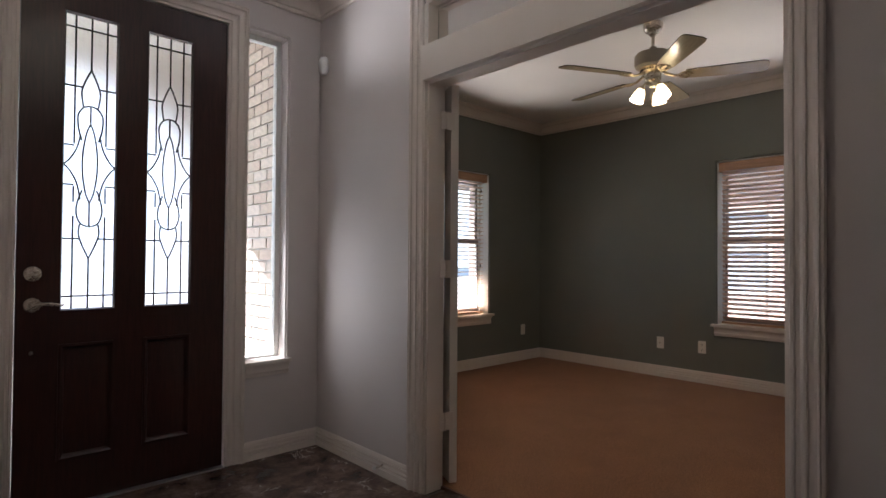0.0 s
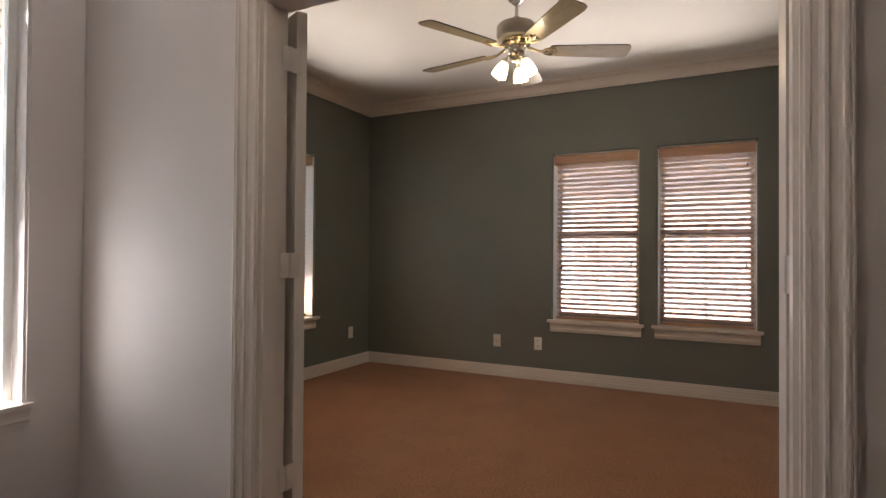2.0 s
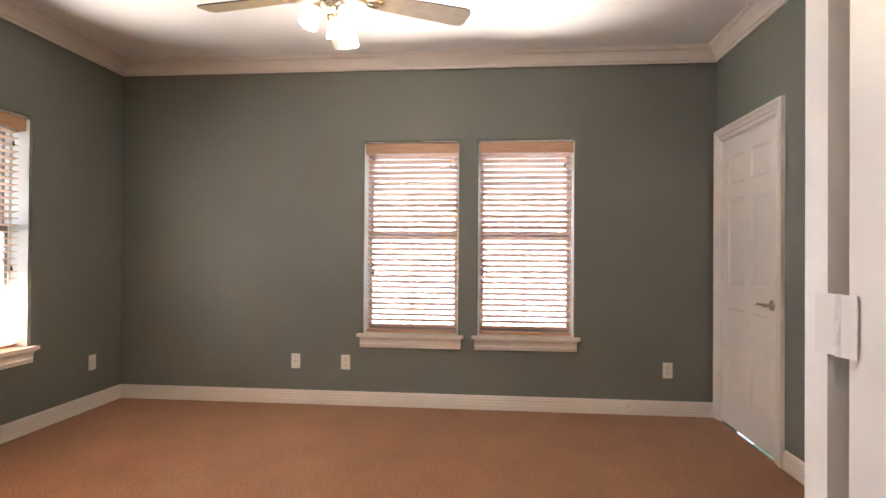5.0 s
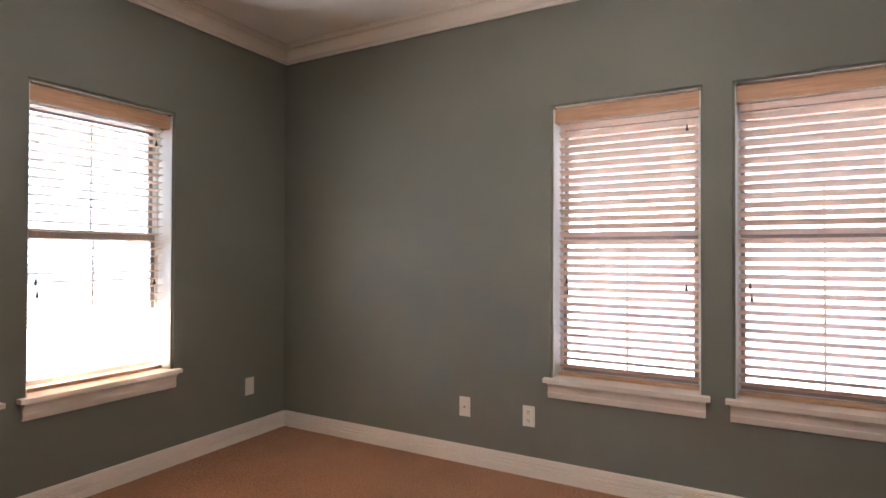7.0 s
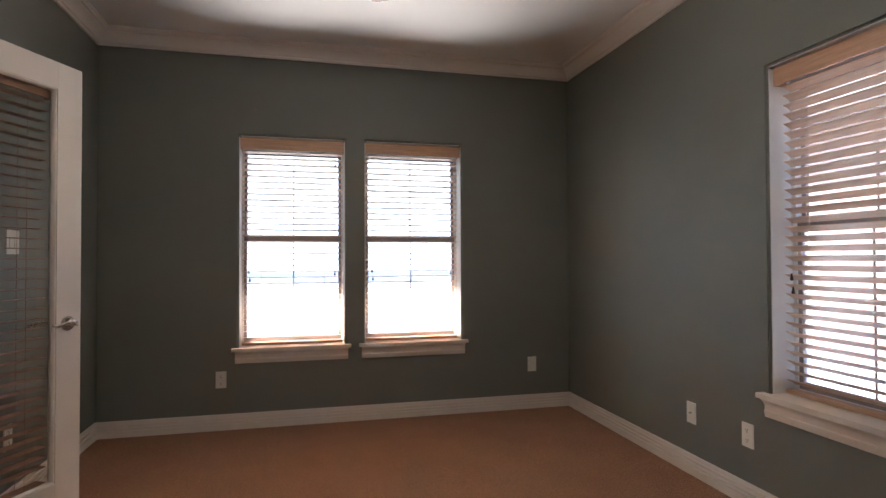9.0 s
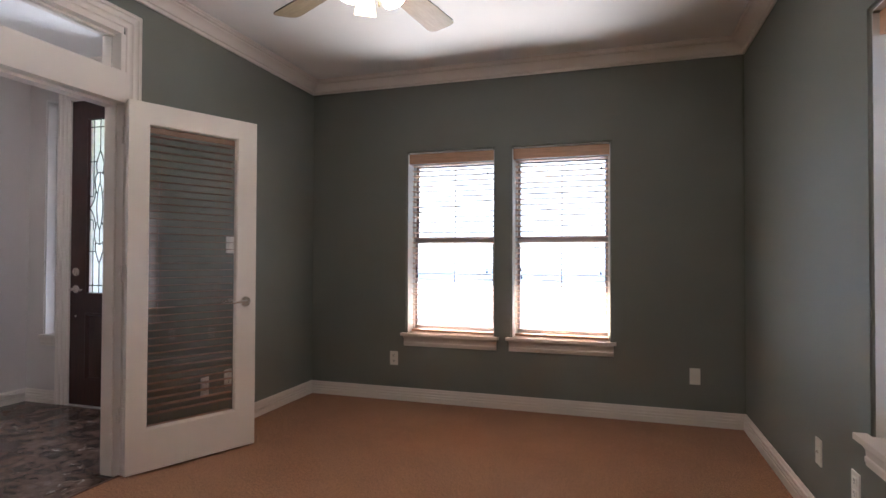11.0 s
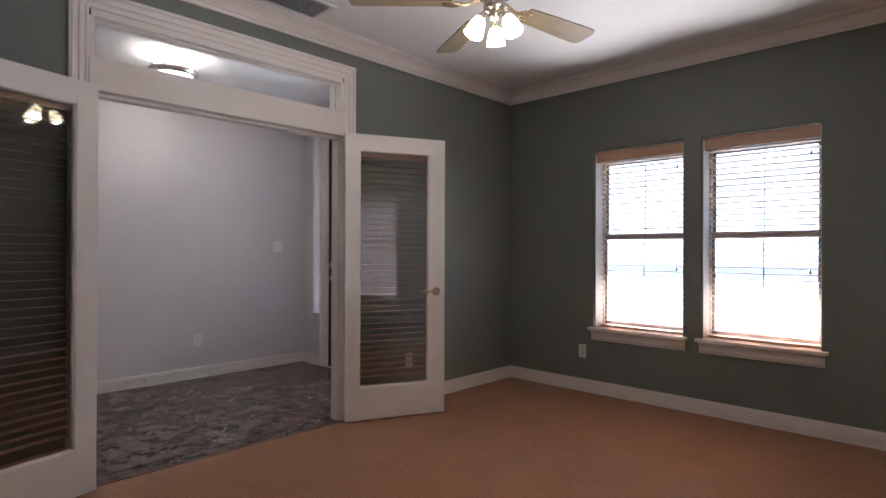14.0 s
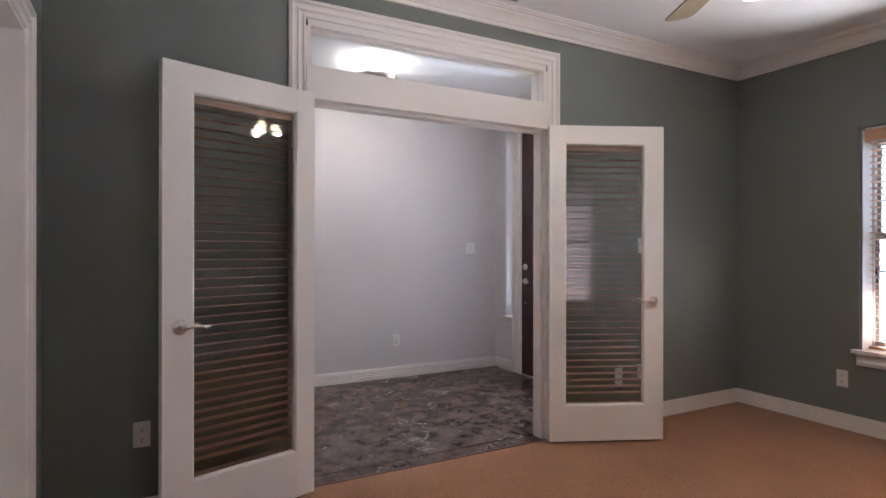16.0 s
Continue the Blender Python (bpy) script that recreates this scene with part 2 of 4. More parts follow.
# ---- mesh helpers ----
def box(bm, x0, y0, z0, x1, y1, z1):
    v = [bm.verts.new(p) for p in ((x0, y0, z0), (x1, y0, z0), (x1, y1, z0), (x0, y1, z0), (x0, y0, z1), (x1, y0, z1), (x1, y1, z1), (x0, y1, z1))]
    for f in ((3, 2, 1, 0), (4, 5, 6, 7), (0, 1, 5, 4), (1, 2, 6, 5), (2, 3, 7, 6), (3, 0, 4, 7)):
        bm.faces.new([v[i] for i in f])
    return v


def bevel(bm, w=0.003, seg=2, angle=30):
    es = [e for e in bm.edges if len(e.link_faces) == 2 and e.calc_face_angle(0) > radians(angle)]
    bmesh.ops.bevel(bm, geom=es, offset=w, segments=seg, affect="EDGES", clamp_overlap=True)
    return bm


def boxed(x0, y0, z0, x1, y1, z1, w=0.0, seg=2):
    bm = bmesh.new()
    box(bm, x0, y0, z0, x1, y1, z1)
    return bevel(bm, w, seg) if w else bm


def lathe(bm, profile, n=32, m=Matrix.Identity(4), close=False):
    """Turn (radius, height) pairs round z."""
    rings = []
    for r, z in profile:
        if r < 1e-5:
            rings.append([bm.verts.new(m @ Vector((0, 0, z)))] * n)
        else:
            rings.append([bm.verts.new(m @ Vector((r * math.cos(2 * math.pi * i / n), r * math.sin(2 * math.pi * i / n), z))) for i in range(n)])
    for a, b in zip(rings, rings[1:] + (rings[:1] if close else [])):
        for i in range(n):
            q = [a[i], a[(i + 1) % n], b[(i + 1) % n], b[i]]
            u = []
            for p in q:
                if p not in u:
                    u.append(p)
            if len(u) > 2:
                bm.faces.new(u)
    return bm


def tube(bm, pts, r, n=8, closed=False):
    """A round bar along points; r one radius or one a point."""
    pts = [Vector(p) for p in pts]
    rs = r if isinstance(r, (list, tuple)) else [r] * len(pts)
    rings, prev = [], None
    for i, p in enumerate(pts):
        a = pts[(i - 1) % len(pts)] if (i or closed) else p
        b = pts[(i + 1) % len(pts)] if (i < len(pts) - 1 or closed) else p
        d = (b - a).normalized()
        if prev is None:
            prev = d.orthogonal().normalized()
        u = (prev - d * prev.dot(d)).normalized()
        prev = u
        w = d.cross(u)
        rings.append([bm.verts.new(p + rs[i] * (u * math.cos(2 * math.pi * k / n) + w * math.sin(2 * math.pi * k / n))) for k in range(n)])
    for a, b in zip(rings, rings[1:] + (rings[:1] if closed else [])):
        for k in range(n):
            bm.faces.new((a[k], a[(k + 1) % n], b[(k + 1) % n], b[k]))
    if not closed:
        bm.faces.new(rings[0][::-1])
        bm.faces.new(rings[-1])
    return bm


def strip(bm, p0, p1, wdir, ndir, profile, m0=0.0, m1=0.0, by="w"):
    """A moulding from p0 to p1: profile of (w, d) along wdir and ndir; ends mitred by m0, m1 along w or d."""
    p0, p1, wdir, ndir = Vector(p0), Vector(p1), Vector(wdir), Vector(ndir)
    a = (p1 - p0).normalized()
    ends = []
    for p, m in ((p0, m0), (p1, -m1)):
        ends.append([bm.verts.new(p + wdir * w + ndir * d + a * m * (w if by == "w" else d)) for w, d in profile])
    k = len(profile)
    for i in range(k):
        j = (i + 1) % k
        bm.faces.new((ends[0][i], ends[0][j], ends[1][j], ends[1][i]))
    bm.faces.new(ends[0][::-1])
    bm.faces.new(ends[1])
    return bm


def mesh(name, bm, material, smooth=40):
    bmesh.ops.recalc_face_normals(bm, faces=bm.faces)
    me = bpy.data.meshes.new(name)
    bm.to_mesh(me)
    bm.free()
    for m in material if isinstance(material, (list, tuple)) else (material,):
        me.materials.append(m)
    if smooth:
        me.polygons.foreach_set("use_smooth", [True] * len(me.polygons))
        me.set_sharp_from_angle(angle=radians(smooth))
    return me


def part(name, bm, material, parent, label=""):
    ob = new(name, bm if isinstance(bm, bpy.types.Mesh) else mesh(name, bm, material))
    ob.parent = parent
    return tagged(ob, label)


def thing(name, m, label, category, group=""):
    ob = new(name)
    ob.empty_display_size = 0.05
    ob.matrix_world = m
    return tagged(ob, label, category, group)


def setting(name, bm, material, label, category, smooth=40):
    return tagged(new(name, mesh(name, bm, material, smooth)), label, category, kind="structure")


def wall_mesh(axis, at, thick, a0, a1, z0, z1, openings, split=None):
    """A wall along y (axis 'x') or along x (axis 'y'), from at to at + thick, with openings (a0, a1, z0, z1) right through it."""
    bm = bmesh.new()
    cuts_a = sorted({a0, a1, *[o[0] for o in openings], *[o[1] for o in openings]})
    cuts_z = sorted({z0, z1, *[o[2] for o in openings], *[o[3] for o in openings]})
    lo, hi = min(at, at + thick), max(at, at + thick)
    grid = {}

    def vert(d, a, z):
        key = (d, a, z)
        if key not in grid:
            grid[key] = bm.verts.new((d, a, z) if axis == "x" else (a, d, z))
        return grid[key]

    def solid(i, j):
        if not (0 <= i < len(cuts_a) - 1 and 0 <= j < len(cuts_z) - 1):
            return False
        a, z = (cuts_a[i] + cuts_a[i + 1]) / 2, (cuts_z[j] + cuts_z[j + 1]) / 2
        return not any(o[0] < a < o[1] and o[2] < z < o[3] for o in openings)

    for i in range(len(cuts_a) - 1):
        for j in range(len(cuts_z) - 1):
            if not solid(i, j):
                continue
            a, b, z, w = cuts_a[i], cuts_a[i + 1], cuts_z[j], cuts_z[j + 1]
            for d in (lo, hi):
                bm.faces.new([vert(d, a, z), vert(d, b, z), vert(d, b, w), vert(d, a, w)])
            for di, dj, e in ((-1, 0, ((a, z), (a, w))), (1, 0, ((b, z), (b, w))), (0, -1, ((a, z), (b, z))), (0, 1, ((a, w), (b, w)))):
                if not solid(i + di, j + dj):
                    bm.faces.new([vert(lo, *e[0]), vert(lo, *e[1]), vert(hi, *e[1]), vert(hi, *e[0])])
    bmesh.ops.recalc_face_normals(bm, faces=bm.faces)
    return bm


def round_corners(bm, w=0.011):
    """Soft drywall corners on the reveals."""
    es = [e for e in bm.edges if len(e.link_faces) == 2 and e.calc_face_angle(0) > radians(60)]
    bmesh.ops.bevel(bm, geom=es, offset=w, segments=3, affect="EDGES", clamp_overlap=True)
    return bm


# ---- large structure ----
WIN_Z0, WIN_Z1 = 0.545, 2.07
WIN_N = [(0.90, 1.64), (1.785, 2.53)]
WIN_E = [(0.01, 0.757), (-0.872, -0.14)]
ON, OS = 0.793, -0.78  # clear opening between the jambs
HEAD, TRANS0, TRANS1 = 2.05, 2.19, 2.425
DOOR_X0, DOOR_X1, DOOR_TOP = -1.637, -0.712, 2.45
SIDE = [(-1.9, -1.742), (-0.607, -0.35)]
SIDE_Z0, SIDE_Z1 = 0.54, 2.465
CL0, CL1, CLH = 2.525, 3.345, 2.03
HALL0, HALL1 = 0.39, 1.2

floor = setting("floor_carpet", boxed(0.0, S, -0.08, E, N, 0.0), CARPET, "tan cut-pile carpet floor of the study", "carpet")
setting("floor_threshold_base", boxed(FOY_E, OS - 0.02, -0.08, 0.0, ON + 0.02, -0.012), GROUT, "dark bed under the doorway", "floor")
setting("threshold_strip", boxed(-0.006, OS, -0.012, 0.008, ON, 0.004, 0.003), wooden("red_brown_edge", (0.14, 0.06, 0.04), (10, 1, 10), 0.4), "red-brown strip between carpet and marble", "threshold")
foyer_floor = setting("floor_foyer", boxed(FOY_W - 0.3, FOY_S, -0.08, FOY_E, FOY_N + 0.14, -0.01), GROUT, "dark brown marble tile floor of the entry", "floor")
setting("wall_east", round_corners(wall_mesh("x", E, 0.22, S - 0.3, N + 0.16, -0.08, CEIL + 0.1, [(*w, WIN_Z0, WIN_Z1) for w in WIN_E])), GREEN, "grey-green painted wall with two windows", "wall", 10)
setting("wall_north", round_corners(wall_mesh("y", N, 0.22, 0.0, E, -0.08, CEIL + 0.1, [(*w, WIN_Z0, WIN_Z1) for w in WIN_N])), GREEN, "grey-green painted wall with two windows", "wall", 10)
setting("wall_south", wall_mesh("y", S, -0.12, 0.0, E, -0.08, CEIL + 0.1, [(CL0, CL1, -0.08, CLH), (HALL0, HALL1, -0.08, 2.045)]), GREEN, "grey-green painted wall with a closet door", "wall")
west_open = [(OS - 0.02, ON + 0.02, -0.08, HEAD), (OS - 0.005, ON + 0.005, TRANS0, TRANS1)]
setting("wall_west", wall_mesh("x", 0.0, -0.065, S - 0.12, N + 0.16, -0.08, CEIL + 0.1, west_open), GREEN, "grey-green painted wall with the double doorway", "wall")
setting("wall_foyer_east", wall_mesh("x", -0.065, FOY_E + 0.065, FOY_S, FOY_N + 0.14, -0.08, CEIL + 0.1, west_open), GREY, "pale grey entry wall with the double doorway", "wall")
setting("wall_foyer_north", round_corners(wall_mesh("y", FOY_N, 0.14, FOY_W - 0.12, FOY_E, -0.08, CEIL + 0.1, [(DOOR_X0 - 0.03, DOOR_X1 + 0.03, -0.08, DOOR_TOP + 0.03)] + [(*s, SIDE_Z0, SIDE_Z1) for s in SIDE]), 0.01), GREY, "pale grey entry wall with front door and sidelights", "wall")
setting("wall_foyer_west", boxed(FOY_W - 0.12, FOY_S, -0.08, FOY_W, FOY_N, CEIL + 0.1), GREY, "pale grey entry wall", "wall")
setting("wall_foyer_south", boxed(FOY_W - 0.12, FOY_S - 0.12, -0.08, FOY_E + 0.13, FOY_S, CEIL + 0.1), GREY, "pale grey wall closing the entry", "wall")
setting("wall_closet_back", boxed(0.0, S - 0.3, -0.08, E, S - 0.2, CEIL + 0.1), GREY, "plain wall behind the closet and hall doors", "wall")
setting("ceiling_study", boxed(-0.065, S - 0.3, CEIL, E, N, CEIL + 0.1), CEILING, "white painted ceiling of the study", "ceiling")
setting("ceiling_foyer", boxed(FOY_W, FOY_S, CEIL, FOY_E + 0.065, FOY_N, CEIL + 0.1), CEILING, "white painted ceiling of the entry", "ceiling")

# mouldings: (height, projection)
BASE = [(0, 0), (0, 0.02), (0.04, 0.02), (0.042, 0.017), (0.042, 0.005), (0.049, 0.005), (0.049, 0.019), (0.06, 0.019), (0.062, 0.016), (0.062, 0.004), (0.069, 0.004), (0.069, 0.016), (0.084, 0.015), (0.086, 0.006), (0.092, 0.006), (0.094, 0.012), (0.102, 0.009), (0.108, 0.005), (0.108, 0)]
CROWN = [(0, 0), (0, 0.014), (0.012, 0.016), (0.015, 0.011), (0.021, 0.011), (0.025, 0.022), (0.034, 0.026), (0.05, 0.036), (0.066, 0.054), (0.074, 0.07), (0.078, 0.064), (0.084, 0.064), (0.087, 0.082), (0.096, 0.086), (0.098, 0.096), (0.108, 0.098), (0.108, 0.0)]
UP = (0, 0, 1)


def run(name, label, category, profile, z, segs, lift=0.0):
    for p0, p1, n, m0, m1 in segs:
        bm = bmesh.new()
        strip(bm, (*p0, z), (*p1, z), UP, (*n, 0), profile, m0, m1, "d")
        setting(name, bm, TRIM, label, category, 22)


CW = 0.1
run("baseboard", "white stepped baseboard", "baseboard", BASE, 0.0, [
    ((E, S), (E, N), (-1, 0), 1, 1), ((0, N), (E, N), (0, -1), 1, 1),
    ((0, ON + CW), (0, N), (1, 0), 0, 1), ((0, S), (0, OS - CW), (1, 0), 1, 0),
    ((0, S), (HALL0 - 0.09, S), (0, 1), 1, 0), ((HALL1 + 0.09, S), (CL0 - 0.09, S), (0, 1), 0, 0),
])
run("baseboard_foyer", "white stepped baseboard", "baseboard", BASE, -0.005, [
    ((FOY_W, FOY_S), (FOY_W, FOY_N), (1, 0), 1, 1), ((FOY_W, FOY_N), (DOOR_X0 - 0.108, FOY_N), (0, -1), 1, 0),
    ((DOOR_X1 + 0.108, FOY_N), (FOY_E, FOY_N), (0, -1), 0, 1), ((FOY_E, ON + CW), (FOY_E, FOY_N), (-1, 0), 0, 1),
    ((FOY_E, FOY_S), (FOY_E, OS - CW), (-1, 0), 1, 0),
])
CZ = CEIL - 0.109
run("crown_moulding", "white crown moulding under the ceiling", "crown moulding", CROWN, CZ, [
    ((E, S), (E, N), (-1, 0), 1, 1), ((0, N), (E, N), (0, -1), 1, 1), ((0, S), (0, N), (1, 0), 1, 1), ((0, S), (E, S), (0, 1), 1, 1)])
run("crown_moulding_foyer", "white crown moulding under the entry ceiling", "crown moulding", CROWN, CZ, [
    ((FOY_W, FOY_S), (FOY_W, FOY_N), (1, 0), 1, 1), ((FOY_W, FOY_N), (FOY_E, FOY_N), (0, -1), 1, 1), ((FOY_E, FOY_S), (FOY_E, FOY_N), (-1, 0), 1, 1)])


def casing_profile(w):
    return [(0, 0), (0, 0.006), (w * 0.04, 0.012), (w * 0.13, 0.012), (w * 0.17, 0.006), (w * 0.30, 0.007), (w * 0.38, 0.012), (w * 0.41, 0.02), (w * 0.49, 0.02), (w * 0.52, 0.01), (w * 0.68, 0.013), (w * 0.76, 0.018), (w * 0.79, 0.027), (w * 0.86, 0.028), (w * 0.88, 0.022), (w * 0.93, 0.022), (w * 0.95, 0.027), (w * 0.99, 0.026), (w, 0.022), (w, 0)]


def casing(name, label, axis, face, nd, a0, a1, z0, z1, w):
    """Fluted casing round an opening on the wall face; axis 'x': the wall runs along y."""
    def P(a, z):
        return (face, a, z) if axis == "x" else (a, face, z)
    n = (nd, 0, 0) if axis == "x" else (0, nd, 0)
    A = (0, 1, 0) if axis == "x" else (1, 0, 0)
    pr = casing_profile(w)
    root = tagged(new(name), label, "door casing", kind="structure")
    for pts, wd, m in (((P(a0, z0), P(a0, z1)), -Vector(A), (0, -1)), ((P(a1, z0), P(a1, z1)), Vector(A), (0, -1)), ((P(a0, z1), P(a1, z1)), Vector(UP), (-1, -1))):
        bm = bmesh.new()
        strip(bm, *pts, wd, n, pr, *m)
        part("casing_board", mesh("casing_board", bm, TRIM, 0), None, root)
    return root


casing("trim_doorway_study", "white fluted casing round the double doorway and transom", "x", 0.0, 1, OS - 0.005, ON + 0.005, 0.0, TRANS1 + 0.02, 0.09)
casing("trim_doorway_foyer", "white fluted casing round the double doorway and transom", "x", FOY_E, -1, OS - 0.005, ON + 0.005, 0.0, TRANS1 + 0.02, 0.09)
casing("trim_closet", "white fluted casing round the closet door", "y", S, 1, CL0 + 0.012, CL1 - 0.012, 0.0, CLH - 0.008, 0.085)
casing("trim_hall_door", "white fluted casing round the hall door", "y", S, 1, HALL0 + 0.012, HALL1 - 0.012, 0.0, 2.04, 0.09)
casing("trim_front_door", "white fluted casing round the front door", "y", FOY_N, -1, DOOR_X0 - 0.012, DOOR_X1 + 0.012, 0.0, DOOR_TOP + 0.012, 0.095)

# jamb and transom of the double doorway
jamb = tagged(new("trim_doorway_jamb"), "white jamb, header and transom frame of the double doorway", "door frame", kind="structure")
J0, J1 = FOY_E - 0.004, 0.004
for face, out in ((OS, -1), (ON, 1)):
    a, b = sorted((face, face + out * 0.02))
    part("jamb_board", boxed(J0, a, -0.01, J1, b, HEAD - 0.02, 0.002), TRIM, jamb)
    a, b = sorted((face, face - out * 0.012))
    part("door_stop_bead", boxed(J0 + 0.02, a, 0.0, -0.045, b, HEAD - 0.02, 0.002), TRIM, jamb)
part("header_board", boxed(J0 - 0.012, OS - 0.004, HEAD - 0.02, J1 + 0.012, ON + 0.004, TRANS0 + 0.01, 0.003), TRIM, jamb)
part("header_bead", boxed(J0 + 0.02, OS, HEAD - 0.035, -0.045, ON, HEAD - 0.02, 0.002), TRIM, jamb)
T0, T1 = OS + 0.007, ON - 0.007
part("transom_head", boxed(J0, T0, TRANS1 - 0.016, J1, T1, TRANS1 + 0.021, 0.002), TRIM, jamb)
for a, b in ((T0 - 0.012, T0 + 0.016), (T1 - 0.016, T1 + 0.012)):
    part("transom_side", boxed(J0, a, TRANS0 + 0.01, J1, b, TRANS1 - 0.016, 0.002), TRIM, jamb)
for x in (-0.075, -0.05):
    part("transom_bead", boxed(x - 0.006, T0 + 0.016, TRANS1 - 0.028, x + 0.006, T1 - 0.016, TRANS1 - 0.016, 0.002), TRIM, jamb)
pane = part("transom_pane", boxed(-0.066, T0 + 0.016, TRANS0 + 0.01, -0.06, T1 - 0.016, TRANS1 - 0.016), GLASS, jamb, "clear glass transom")
pane.visible_shadow = False


# ---- windows ----
def window(name, axis, face, a0, a1, out, label):
    """A single-hung white window set back in its reveal, with stool and apron. Local x runs along the wall, y outwards."""
    w, h = a1 - a0, WIN_Z1 - WIN_Z0
    m = pose((face if axis == "x" else (a0 + a1) / 2), ((a0 + a1) / 2 if axis == "x" else face), WIN_Z0, 0, 0, -90 if axis == "x" else 0)
    root = tagged(new(name), label, "window", kind="structure")
    root.matrix_world = m
    y0, y1 = 0.135, 0.2
    bm = bmesh.new()
    for b in ((-w / 2, 0, -w / 2 + 0.02, h), (w / 2 - 0.02, 0, w / 2, h), (-w / 2 + 0.02, 0, w / 2 - 0.02, 0.04), (-w / 2 + 0.02, h - 0.075, w / 2 - 0.02, h)):
        box(bm, b[0], y0, b[1], b[2], y1, b[3])
    part("window_frame", bm, VINYL, root)
    for b in ((-w / 2, -w / 2 + 0.004), (w / 2 - 0.004, w / 2)):
        part("window_reveal", boxed(b[0], 0.0115, 0.021, b[1], 0.134, h - 0.0045), REVEAL, root, "pale painted window return")
    part("window_reveal", boxed(-w / 2, 0.0115, h - 0.004, w / 2, 0.134, h), REVEAL, root, "pale painted window return")
    mid = 0.79
    for nm, z0, z1, y in (("lower_sash", 0.04, mid + 0.02, 0.142), ("upper_sash", mid - 0.02, h - 0.075, 0.168)):
        bm = bmesh.new()
        x = w / 2 - 0.02
        for b in ((-x, z0, -x + 0.022, z1), (x - 0.022, z0, x, z1), (-x + 0.022, z0, x - 0.022, z0 + 0.035), (-x + 0.022, z1 - 0.035, x - 0.022, z1)):
            box(bm, b[0], y, b[1], b[2], y + 0.02, b[3])
        sash = part(nm, bm, SASH, root)
        p = part("pane", boxed(-x + 0.022, y + 0.008, z0 + 0.035, x - 0.022, y + 0.012, z1 - 0.035), GLASS, sash)
        p.visible_shadow = False
        part("muntin", boxed(-0.0045, y + 0.001, z0 + 0.035, 0.0045, y + 0.007, z1 - 0.035), SASH, sash)
    bm = boxed(-w / 2 - 0.042, -0.045, -0.002, w / 2 + 0.042, 0.0, 0.02)
    box(bm, -w / 2 + 0.001, 0.0, 0.001, w / 2 - 0.001, 0.134, 0.02)
    part("window_stool", bevel(bm, 0.005, 3), TRIM, root)
    bm = bmesh.new()
    ap = [(0, 0), (0, 0.012), (0.012, 0.013), (0.016, 0.016), (0.03, 0.016), (0.034, 0.012), (0.056, 0.014), (0.068, 0.022), (0.08, 0.034), (0.086, 0.034), (0.086, 0)]
    strip(bm, (-w / 2 - 0.022, 0, -0.088), (w / 2 + 0.022, 0, -0.088), UP, (0, -1, 0), ap, 0.0, 0.0)
    part("window_apron", bm, TRIM, root)
    return root


def slat_mesh(name, w, material, depth=0.05, thick=0.0038):
    """One gently crowned slat, length w along x, lying flat."""
    bm = bmesh.new()
    prof = [(-depth / 2, 0.0), (-depth / 4, 0.0015), (0, 0.002), (depth / 4, 0.0015), (depth / 2, 0.0), (depth / 2, thick), (depth / 4, thick + 0.0014), (0, thick + 0.0018), (-depth / 4, thick + 0.0014), (-depth / 2, thick)]
    strip(bm, (-w / 2, 0, -0.0013), (w / 2, 0, -0.0013), (0, 1, 0), UP, prof)
    return mesh(name, bm, material)


